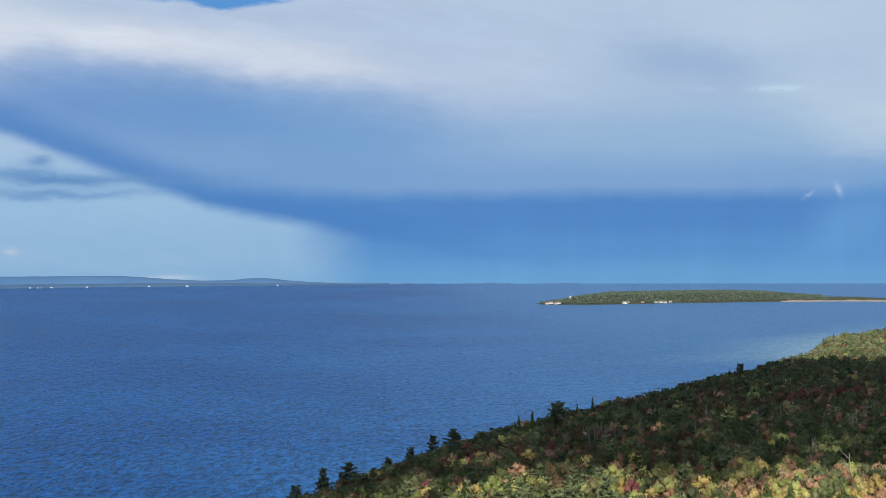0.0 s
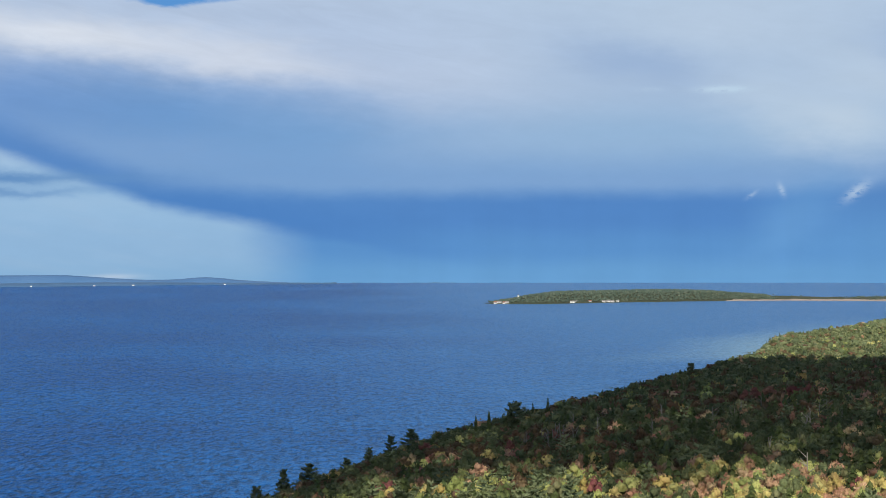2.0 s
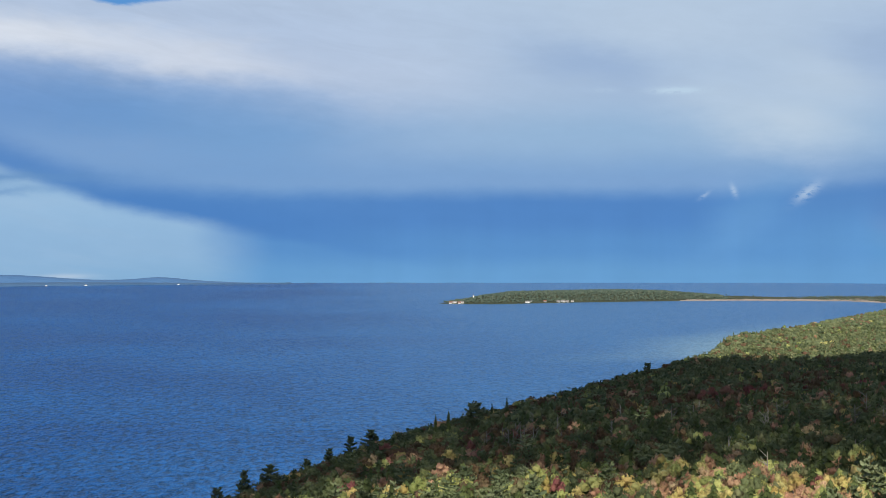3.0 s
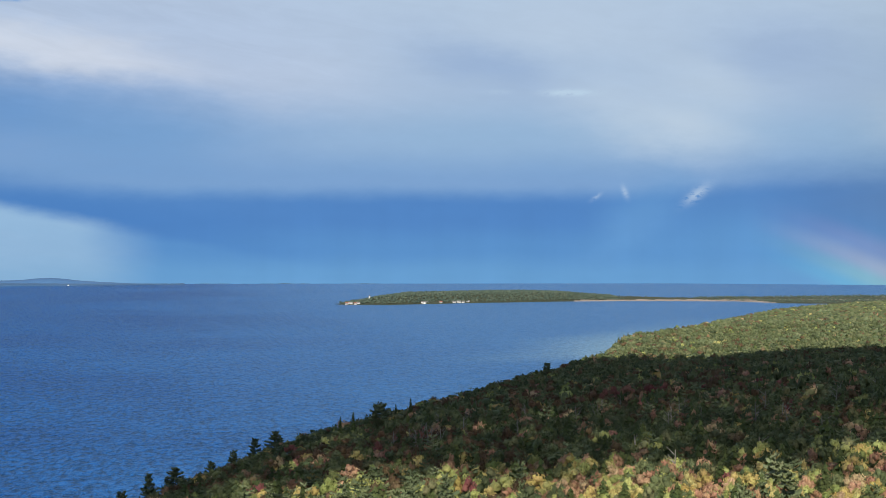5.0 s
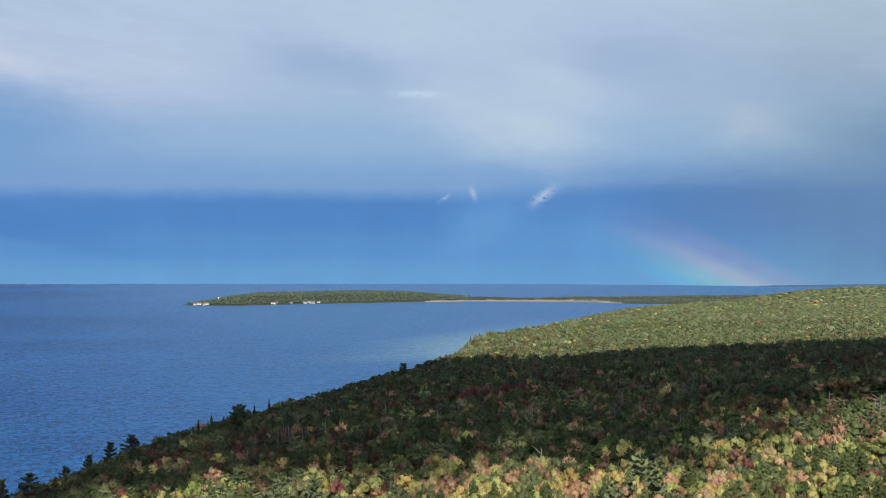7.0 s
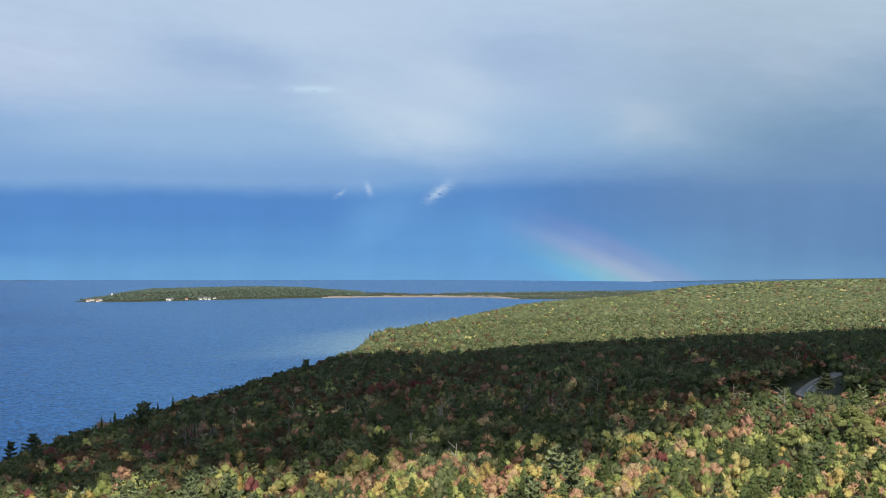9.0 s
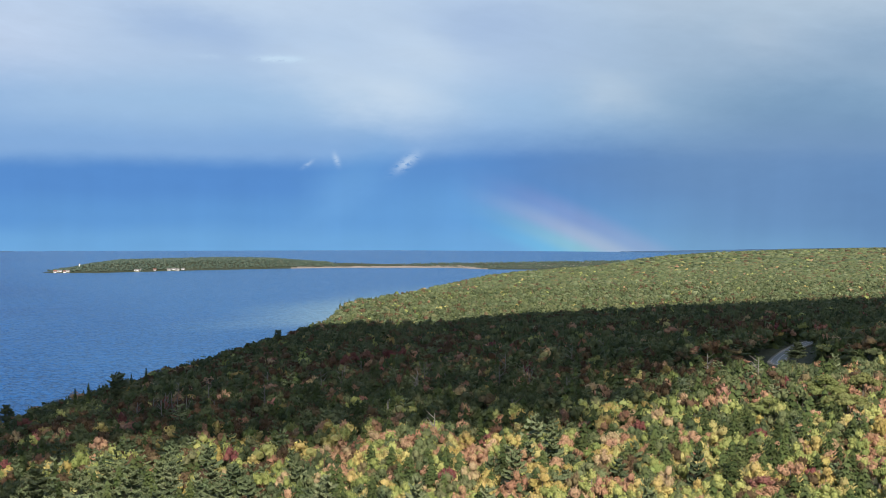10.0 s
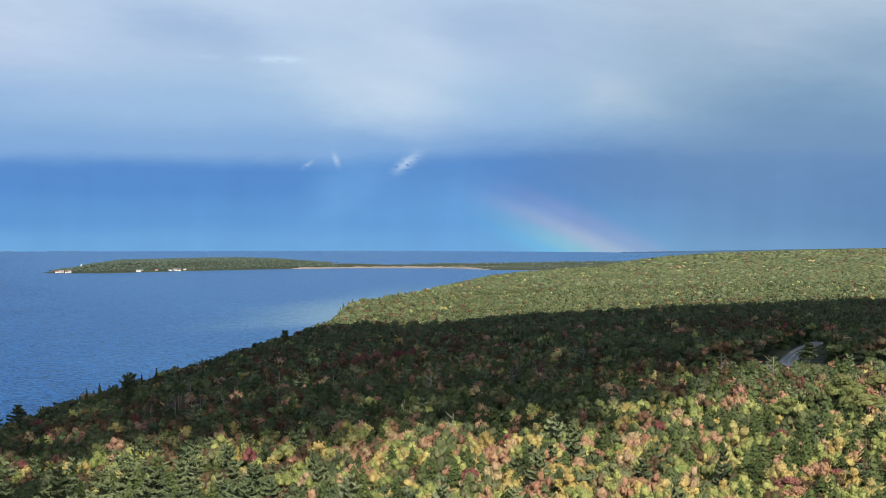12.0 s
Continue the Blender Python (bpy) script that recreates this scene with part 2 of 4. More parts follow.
LEAF = {
    "green_maple": foliage("green_leaves", (0.064, 0.088, 0.040), (0.155, 0.18, 0.078), (0.165, 0.17, 0.08)),
    "pale_birch": foliage("pale_green_leaves", (0.21, 0.25, 0.075), (0.38, 0.40, 0.135), (0.44, 0.38, 0.15)),
    "golden_birch": foliage("golden_leaves", (0.38, 0.29, 0.09), (0.50, 0.40, 0.15), (0.43, 0.37, 0.14)),
    "orange_maple": foliage("orange_leaves", (0.33, 0.18, 0.105), (0.50, 0.31, 0.19), (0.45, 0.34, 0.19)),
    "red_maple": foliage("red_leaves", (0.16, 0.055, 0.05), (0.29, 0.115, 0.095), (0.34, 0.18, 0.13)),
    "russet_oak": foliage("russet_leaves", (0.085, 0.058, 0.030), (0.16, 0.10, 0.055), (0.19, 0.145, 0.075)),
    "spruce": foliage("spruce_needles", (0.042, 0.058, 0.017), (0.082, 0.11, 0.034), (0.10, 0.125, 0.045)),
    "white_pine": foliage("pine_needles", (0.08, 0.107, 0.05), (0.16, 0.19, 0.09), (0.20, 0.23, 0.12)),
}
LEAF["olive_maple"] = foliage("olive_leaves", (0.14, 0.165, 0.055), (0.20, 0.225, 0.075), (0.19, 0.20, 0.07))
# island leaves are greyed: the haze of distance is painted into their colour
LEAF["island_wood"] = foliage("hazed_island_leaves", (0.05, 0.08, 0.062), (0.095, 0.128, 0.095), (0.12, 0.145, 0.105))
BARK = surface("grey_bark", (0.09, 0.075, 0.06), (0.26, 0.23, 0.19), 1.3, 0.9, 0.03)
DEADWOOD = surface("bleached_wood", (0.17, 0.15, 0.13), (0.30, 0.28, 0.25), 1.0, 0.9, 0.02)
SOIL = surface("forest_floor", (0.03, 0.038, 0.018), (0.065, 0.072, 0.036), 0.12, 0.95, 0.3)
SAND = surface("marsh_grass_and_sand", (0.25, 0.20, 0.16), (0.38, 0.31, 0.26), 0.02, 0.9, 0.2)
ASPHALT = surface("worn_wet_asphalt", (0.04, 0.04, 0.047), (0.062, 0.062, 0.072), 0.5, 0.5, 0.004)
PAINT = surface("white_road_paint", (0.55, 0.55, 0.53), (0.75, 0.75, 0.72), 2.0, 0.6, 0.005)
GRAVEL = surface("gravel_shoulder", (0.16, 0.14, 0.11), (0.30, 0.27, 0.22), 1.5, 0.95, 0.05)
WHITEWASH = surface("white_siding", (0.68, 0.68, 0.66), (0.82, 0.82, 0.80), 0.7, 0.7, 0.02)
ROOFING = surface("grey_shingles", (0.16, 0.15, 0.15), (0.30, 0.29, 0.28), 0.8, 0.85, 0.03)
RED_ROOF = surface("faded_red_roof", (0.28, 0.10, 0.08), (0.40, 0.17, 0.12), 0.8, 0.85, 0.03)
DARK_GLASS, _t, _b = material("dark_window_glass", 0.1)
_b.inputs["Base Color"].default_value = (0.03, 0.04, 0.05, 1)
# far land: the blue of aerial haze is painted into both base colours
FAR_LAND = surface("haze_painted_hills", (0.05, 0.13, 0.28), (0.065, 0.15, 0.30), 0.004, 0.95, 0.5)
FAR_SHORE = surface("haze_painted_shore", (0.038, 0.095, 0.19), (0.055, 0.12, 0.225), 0.01, 0.95, 0.5)
CLOUD = surface("cloud_vapour", (0.80, 0.80, 0.80), (0.88, 0.88, 0.88), 0.01, 1.0, 2.0)


def lake_material():
    mat, tree, bsdf = material("wind_ruffled_lake_water", 0.3, 0.0, 1.33)
    bsdf.inputs["Specular IOR Level"].default_value = 0.06
    at = world_place(tree)
    stretch = tree.nodes.new("ShaderNodeMapping")
    stretch.inputs["Rotation"].default_value = (0, 0, radians(-8))
    stretch.inputs["Scale"].default_value = (2.0, 0.85, 1.0)
    tree.links.new(at, stretch.inputs[0])
    wind = stretch.outputs[0]
    swell = noise_of(tree, wind, 0.035, 3.0, 0.55, 0.4)
    chop = noise_of(tree, wind, 0.12, 4.0, 0.62, 0.6)
    ripple = noise_of(tree, wind, 0.5, 3.0, 0.6)
    gusts = noise_of(tree, at, 0.0022, 4.0, 0.55)
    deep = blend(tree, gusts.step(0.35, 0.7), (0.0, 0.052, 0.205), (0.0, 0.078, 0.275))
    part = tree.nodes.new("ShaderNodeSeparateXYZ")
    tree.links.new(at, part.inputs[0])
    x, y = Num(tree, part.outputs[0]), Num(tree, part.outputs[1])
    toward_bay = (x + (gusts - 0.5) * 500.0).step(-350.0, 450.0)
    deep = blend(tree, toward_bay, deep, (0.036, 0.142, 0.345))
    # sandy shallows inside the bay behind the headland
    shoal = (x - 480.0) * 0.854 - (y - 1700.0) * 0.522 + (gusts - 0.5) * 220.0
    shoal = shoal.step(-230.0, -5.0) * y.step(1560.0, 1720.0) * y.step(2600.0, 2000.0)
    colour = blend(tree, shoal * 0.8, deep, (0.20, 0.34, 0.44))
    # shading of the small waves painted into the colour: darker backs, paler faces
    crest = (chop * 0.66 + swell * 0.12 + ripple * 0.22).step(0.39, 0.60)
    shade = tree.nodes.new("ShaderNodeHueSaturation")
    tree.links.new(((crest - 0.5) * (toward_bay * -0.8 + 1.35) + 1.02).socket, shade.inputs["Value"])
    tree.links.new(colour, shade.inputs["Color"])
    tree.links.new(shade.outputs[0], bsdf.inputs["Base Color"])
    bump(tree, bsdf, swell * 0.9 + chop * 1.0 + ripple * 0.15, 1.0, 4.0)
    return mat


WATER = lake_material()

# ---- building helpers ----
def mesh_of(name, verts, faces, mat, smooth=False):
    me = bpy.data.meshes.new(name)
    me.from_pydata([tuple(v) for v in verts], [], [tuple(f) for f in faces])
    me.materials.append(mat)
    if smooth:
        me.polygons.foreach_set("use_smooth", [True] * len(me.polygons))
    me.update()
    return me


def part(name, bm, mat, parent, label=""):
    me = bpy.data.meshes.new(name)
    bm.to_mesh(me)
    bm.free()
    me.materials.append(mat)
    ob = new(name, me)
    ob.parent = parent
    return tagged(ob, label)


def box_bm(cx, cy, cz, sx, sy, sz, bevel=0.0):
    bm = bmesh.new()
    bmesh.ops.create_cube(bm, size=1.0, matrix=Matrix.Translation((cx, cy, cz)) @ Matrix.Diagonal((sx, sy, sz, 1)))
    if bevel:
        bmesh.ops.bevel(bm, geom=list(bm.edges), offset=bevel, segments=1, affect="EDGES")
    return bm


def lathe_bm(profile, sides=16, at=(0, 0, 0)):
    bm = bmesh.new()
    rings = [[bm.verts.new((at[0] + r * math.cos(k * math.tau / sides), at[1] + r * math.sin(k * math.tau / sides), at[2] + z))
              for k in range(sides)] for r, z in profile]
    for low, up in zip(rings, rings[1:]):
        for k in range(sides):
            bm.faces.new((low[k], low[(k + 1) % sides], up[(k + 1) % sides], up[k]))
    bm.faces.new(rings[-1])
    bm.faces.new(rings[0][::-1])
    return bm


def smooth(a, b, v):
    t = np.clip((np.asarray(v, float) - a) / (b - a), 0, 1)
    return t * t * (3 - 2 * t)


# ---- the shape of the land ----
TREE_H = 11.0


def canopy(x, y):
    """Height of the treetops over the lake: a hill round the viewer that falls away to the far flats."""
    x, y = np.asarray(x, float) / 1000, np.asarray(y, float) / 1000
    r = np.hypot(x, y)
    top = (-153.8 + 9.2 * x + 26.3 * y - 81.5 * np.exp(-r / 0.5) - 95.6 * x * np.exp(-r / 0.8) - 11.7 * y * np.exp(-r / 0.8)
            - 80.9 * x * x * np.exp(-r / 0.9) + 327.0 * np.exp(-r / 1.6) + 186.4 * x * np.exp(-r / 2))
    # beyond the bay the flats sink slowly northward and stand a little higher to the east
    side = np.degrees(np.arctan2(x, y))
    flats = 130.5 + 1000 * r * np.tan(np.radians(np.interp(side, (20, 26.2, 27.3, 28.4, 30.6, 34, 38, 60), (-2.5, -2.0, -1.84, -1.67, -1.49, -1.33, -1.2, -1.2))))
    return np.where(r > 1.9, np.minimum(top, flats), top)


SHORE_Y = (-5000, -800, 0, 300, 450, 550, 870, 1146, 1560, 1640, 1700, 1785, 2272, 2577, 2800, 3000, 3120, 3600, 4300, 5000)
SHORE_X = (-1500, -500, -230, -150, -95, -60, 100, 232, 405, 432, 480, 535, 830, 1028, 1165, 1290, 1400, 1660, 2080, 2200)


def inland(x, y):
    """Metres from the mainland's shore, positive on land."""
    return (np.asarray(x, float) - np.interp(y, SHORE_Y, SHORE_X)) * 0.88


def island_rise(x, y):
    """0 on the lake, 1 on the crown of the wooded island."""
    x, y = np.asarray(x, float), np.asarray(y, float)
    front = np.interp(x, (208, 232, 330, 550, 760, 900, 1050), (3170, 3140, 3122, 3210, 3262, 3282, 3276))
    back = np.interp(x, (208, 250, 400, 700, 900, 1050), (3190, 3260, 3480, 3620, 3520, 3420))
    return np.minimum(np.minimum(y - front, back - y), (x - 206) * 0.8)


def spit(x, y):
    """Metres inside the low marshy neck that ties the island to the mainland."""
    x, y = np.asarray(x, float), np.asarray(y, float)
    front = np.interp(x, (850, 904, 1040, 1174, 1240, 1400, 2000), (3290, 3284, 3256, 3228, 3110, 3050, 3000))
    back = np.interp(x, (850, 1000, 1300, 1700), (3420, 3400, 3470, 3560))
    return np.minimum(np.minimum(y - front, back - y), x - 840)


def ground_height(x, y):
    s = inland(x, y)
    low = canopy(x, y) - TREE_H
    main = np.maximum(low, 1.5 - 4.0 * smooth(-2, -14, low)) * (0.12 * smooth(0, 12, s) + 0.88 * smooth(0, 62, s * (1 + 1.6 * smooth(1300, 1600, y)))) - 4.0 * smooth(6, -30, s)
    i = island_rise(x, y)
    hump = np.interp(x, (200, 290, 400, 620, 780, 900), (3, 10, 15.5, 16, 14, 6))
    isle = hump * smooth(0, 110, i) + 1.2 * smooth(0, 8, i) - 4.0 * smooth(4, -24, i)
    k = spit(x, y)
    neck = 1.6 * smooth(0, 20, k) - 4.0 * smooth(4, -24, k)
    return np.maximum(np.maximum(main, isle), neck)


def build_ground():
    az = np.concatenate([np.arange(-24, 44, 0.25), np.arange(44, 336, 4.0)])
    r = np.concatenate([np.linspace(0.01, 120, 9), np.arange(135, 900, 9), np.arange(900, 2000, 18), np.arange(2000, 3040, 40),
                        np.arange(3040, 3640, 12), np.arange(3640, 4961, 60)])
    a = np.radians(az)
    x, y = np.outer(r, np.sin(a)), np.outer(r, np.cos(a))
    z = ground_height(x, y) + (np.sin(x * 0.09) * np.sin(y * 0.07) + np.sin(x * 0.023 + 1) * np.cos(y * 0.031)) * 0.5
    n, m = len(r), len(az)
    verts = np.stack([x.ravel(), y.ravel(), z.ravel()], 1)
    idx = np.arange(n * m).reshape(n, m)
    nxt = np.roll(idx, -1, 1)
    faces = np.stack([idx[:-1].ravel(), nxt[:-1].ravel(), nxt[1:].ravel(), idx[1:].ravel()], 1)
    me = mesh_of("ground", verts, faces[:, ::-1], SOIL, True)
    me.materials.append(SAND)
    cx, cy = verts[faces].mean(1)[:, 0], verts[faces].mean(1)[:, 1]
    sandy = (spit(cx, cy) > -30) & (cx < 1230) & (cy < 3350) & (island_rise(cx, cy) < 30) | (np.abs(island_rise(cx, cy)) < 9) & (cx > 780)
    me.polygons.foreach_set("material_index", sandy.astype(int))
    tagged(new("ground", me), "wooded hillside falling to a lake shore and marshy spit", "ground", kind="structure")


def build_lake():
    az = np.concatenate([np.arange(-24, 44, 0.5), np.arange(44, 336, 4.0)])
    r = np.array([0, 60, 200, 500, 1000, 1600, 2300, 3000, 3700, 4300, 4700, 1.0])
    rim = np.minimum(4800 + 150 * (np.where(az > 180, az - 360, az) / 17) ** 2, 4960)
    a = np.radians(az)
    rr = np.stack([np.full_like(rim, v) for v in r[1:-1]] + [rim])
    x, y = rr * np.sin(a), rr * np.cos(a)
    verts = np.stack([x.ravel(), y.ravel(), np.zeros(x.size)], 1)
    n, m = rr.shape
    idx = np.arange(n * m).reshape(n, m)
    nxt = np.roll(idx, -1, 1)
    faces = np.stack([idx[1:].ravel(), nxt[1:].ravel(), nxt[:-1].ravel(), idx[:-1].ravel()], 1)
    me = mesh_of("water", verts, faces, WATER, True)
    tagged(new("water", me), "deep blue wind-ruffled lake reaching the horizon", "lake", kind="structure")


def ridge(name, mat, az0, az1, radius, height_of, depth, label):
    """A long low shore with a rounded back, seen far across the lake."""
    az = np.arange(az0, az1 + 0.01, 0.12)
    h = np.array([height_of(v) for v in az])
    verts, faces = [], []
    for v, top in zip(az, h):
        s, c = math.sin(radians(v)), math.cos(radians(v))
        for d, f in ((0, -0.02), (4, 0.35), (depth * 0.35, 0.8), (depth * 0.6, 1.0), (depth, 0.6), (depth, -0.02)):
            verts.append(((radius(v) + d) * s, (radius(v) + d) * c, top * f))
    for k in range(len(az) - 1):
        for j in range(5):
            q = k * 6 + j
            faces.append((q, q + 6, q + 7, q + 1))
    ob = new(name, mesh_of(name, verts, faces, mat, True))
    tagged(ob, label, "far shore", kind="structure")


build_ground()
build_lake()
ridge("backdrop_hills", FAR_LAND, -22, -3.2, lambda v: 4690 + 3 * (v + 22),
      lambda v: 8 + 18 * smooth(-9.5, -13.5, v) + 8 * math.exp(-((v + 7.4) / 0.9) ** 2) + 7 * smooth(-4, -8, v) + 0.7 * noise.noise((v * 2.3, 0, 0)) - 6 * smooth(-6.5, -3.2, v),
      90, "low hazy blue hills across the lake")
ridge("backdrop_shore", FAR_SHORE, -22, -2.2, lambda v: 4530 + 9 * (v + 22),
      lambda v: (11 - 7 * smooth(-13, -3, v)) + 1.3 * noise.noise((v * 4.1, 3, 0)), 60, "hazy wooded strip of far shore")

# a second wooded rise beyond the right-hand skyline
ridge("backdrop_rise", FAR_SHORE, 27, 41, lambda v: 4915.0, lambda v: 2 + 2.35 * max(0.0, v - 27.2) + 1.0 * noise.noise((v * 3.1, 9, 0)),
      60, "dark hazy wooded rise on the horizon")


# the cloud over the hill, between sun and forest
def shade(x, y):
    """How closely the cloud covers the sun for a place on the land: 0 open, 1 closed."""
    x, y = np.asarray(x, float), np.asarray(y, float)
    start = np.interp(x, (-40, 0, 20, 45, 60, 130, 165, 200, 240, 300), (228, 250, 298, 308, 302, 297, 324, 352, 398, 428))
    full = np.interp(x, (-40, 0, 20, 45, 60, 130, 165, 200, 240, 300), (410, 458, 488, 436, 365, 352, 387, 430, 480, 500))
    end = np.interp(x, (240, 275, 300, 340, 400, 500, 600, 800, 1200), (1070, 1050, 955, 965, 980, 955, 950, 975, 1010)) + 9 * np.sin(x / 19.0)
    ramp_in = 0.86 * np.clip((y - start) / (full - start), 0, 1) + 0.14 * smooth(380, 680, y)
    return np.minimum(ramp_in, np.clip((end - y) / 14.0, 0, 1)), end - y


def build_cloud():
    base = 985.0
    rng = np.random.default_rng(5)
    balls = {}
    for fine in (1, 2):
        bm = bmesh.new()
        bmesh.ops.create_icosphere(bm, subdivisions=fine, radius=1.0)
        balls[fine] = (np.array([v.co[:] for v in bm.verts]), np.array([[v.index for v in f.verts] for f in bm.faces]))
        bm.free()

    def lumps(x, y, low, high, fine):
        """Flattened lumps of vapour whose shadows fall on the treetops at each x, y."""
        z, n = canopy(x, y), len(x)
        way = np.array(toward_sun[:]) / toward_sun.z
        at = np.stack([x, y, z], 1) + way * (base + rng.uniform(-15, 15, n) - z)[:, None]
        v, t = balls[fine]
        size = rng.uniform(low, high, (n, 1, 1)) * rng.uniform(0.8, 1.2, (n, len(v), 1))
        verts = v[None] * np.array([1, 1, 0.3]) * size + at[:, None, :]
        tris = t[None] + (np.arange(n) * len(v))[:, None, None]
        return verts.reshape(-1, 3), tris.reshape(-1, 3)

    def grid(x0, x1, dx, y0, y1, dy, jitter):
        gx, gy = np.meshgrid(np.arange(x0, x1, dx), np.arange(y0, y1, dy))
        return gx.ravel() + rng.uniform(-jitter, jitter, gx.size), gy.ravel() + rng.uniform(-jitter, jitter, gx.size)

    x, y = grid(-80, 1250, 42.0, 330, 1090, 40.0, 8)
    cover, inside = shade(x, y)
    core = (cover > 0.99) & (shade(x, y - 28)[0] > 0.9) & (inside > 46) & (inland(x, y) > 42)
    body = lumps(x[core], y[core], 36, 42, 2)
    # torn rags along the edges
    x, y = grid(-80, 900, 10.0, 290, 1090, 9.0, 4)
    cover, inside = shade(x, y)
    rim = (cover < 0.99) | (inside < 70) | (inland(x, y) < 60) | (shade(x, y - 50)[0] < 0.95)
    rim &= (inland(x, y) > 6) & (rng.uniform(size=len(x)) < cover ** 1.2)
    rags = lumps(x[rim], y[rim], 6.5, 9.5, 1)
    verts, tris = np.concatenate([body[0], rags[0]]), np.concatenate([body[1], rags[1] + len(body[0])])
    me = mesh_of("cloud", verts, tris, CLOUD, True)
    tagged(new("cloud", me), "broad white cumulus cloud that shades the forest", "cloud", kind="structure")


build_cloud()

# ---- trees: shapes of one unit height, from leaf tufts ----
def cards(centres, normals, size, rng, long=1.0, lift=0.0):
    """Small bent leaf tufts, one at each centre, facing along each normal; lift makes them point upward."""
    n = len(centres)
    up = rng.normal(size=(n, 3)) + np.array([0, 0, lift])
    side = np.cross(normals, up)
    side /= np.linalg.norm(side, axis=1, keepdims=True) + 1e-9
    fwd = np.cross(side, normals)
    s = size * rng.uniform(0.65, 1.35, (n, 1))
    bend = normals * s * 0.25
    corner = [centres - side * s - bend, centres - fwd * s * long + bend * 0.6, centres + side * s - bend, centres + fwd * s * long + bend * 1.6]
    verts = np.stack(corner, 1).reshape(-1, 3)
    base = np.arange(n)[:, None] * 4
    tris = np.concatenate([base + np.array([[0, 1, 2]]), base + np.array([[0, 2, 3]])], 1).reshape(-1, 3)
    return verts, tris


def flakes(centres, normals, size, rng, long=1.0, lift=0.0):
    """Cheaper tufts for trees farther off: one small leaf spray each."""
    v, _ = cards(centres, normals, size, rng, long, lift)
    keep = v.reshape(-1, 4, 3)[:, [0, 2, 3]].reshape(-1, 3)
    return keep, np.arange(len(keep)).reshape(-1, 3)


def join(*shapes):
    verts, tris, at = [], [], 0
    for v, t in shapes:
        verts.append(v)
        tris.append(t + at)
        at += len(v)
    return np.concatenate(verts), np.concatenate(tris)


def prism(r0, r1, z0, z1, sides=5, lean=(0.0, 0.0)):
    a = np.arange(sides) * math.tau / sides
    ring = np.stack([np.cos(a), np.sin(a)], 1)
    low = np.column_stack([ring * r0, np.full(sides, z0)])
    top = np.column_stack([ring * r1 + np.array(lean), np.full(sides, z1)])
    tris = []
    for k in range(sides):
        j = (k + 1) % sides
        tris += [(k, j, sides + j), (k, sides + j, sides + k)]
    return np.concatenate([low, top]), np.array(tris)


def unit(v):
    return v / (np.linalg.norm(v, axis=1, keepdims=True) + 1e-9)


def lobe(rng, centre, radii, fine=2, rough=0.16):
    """One leafy bulge of a crown: an uneven solid with a clustered skin, open below."""
    bm = bmesh.new()
    bmesh.ops.create_icosphere(bm, subdivisions=fine, radius=1.0)
    v = np.array([p.co[:] for p in bm.verts])
    t = np.array([[p.index for p in f.verts] for f in bm.faces])
    bm.free()
    turn = np.array(Euler((rng.uniform(0, 6), rng.uniform(0, 6), 0)).to_matrix())
    v = (v @ turn.T) * (1 + rng.uniform(-rough, rough, (len(v), 1)))
    t = t[v[t].mean(1)[:, 2] > -0.5]
    used, t = np.unique(t, return_inverse=True)
    return v[used] * np.array(radii) + np.array(centre), t.reshape(-1, 3)


def broadleaf(rng, tufts, size, spray=cards, lobes=9, fine=1):
    """Rounded crown of several bulges, each a leafy solid with loose sprays on its skin."""
    ring = np.arange(lobes) * 2.4 + rng.uniform(0, 6)
    out = np.where(np.arange(lobes) < max(1, lobes // 4), 0.06, 0.215) * rng.uniform(0.75, 1.25, lobes)
    c = np.stack([np.cos(ring) * out, np.sin(ring) * out, 0.86 - out * 0.72 + rng.uniform(-0.05, 0.05, lobes)], 1)
    rad = rng.uniform(0.11, 0.18, lobes) * (8 / lobes) ** 0.42
    flat = np.array([1, 1, 0.62])
    inner = [lobe(rng, c[k], rad[k] * flat * 0.76, fine) for k in range(lobes)]
    if not tufts:
        return join(*inner)
    pick = rng.integers(0, lobes, tufts)
    d = unit(rng.normal(size=(tufts, 3)) + np.array([0, 0, 0.5]))
    centres = c[pick] + d * rad[pick][:, None] * rng.uniform(0.7, 1.1, (tufts, 1)) * flat
    normals = unit(d + rng.normal(size=(tufts, 3)) * 0.24)
    return join(*inner, spray(centres, normals, size, rng, 1.25, 1.3))


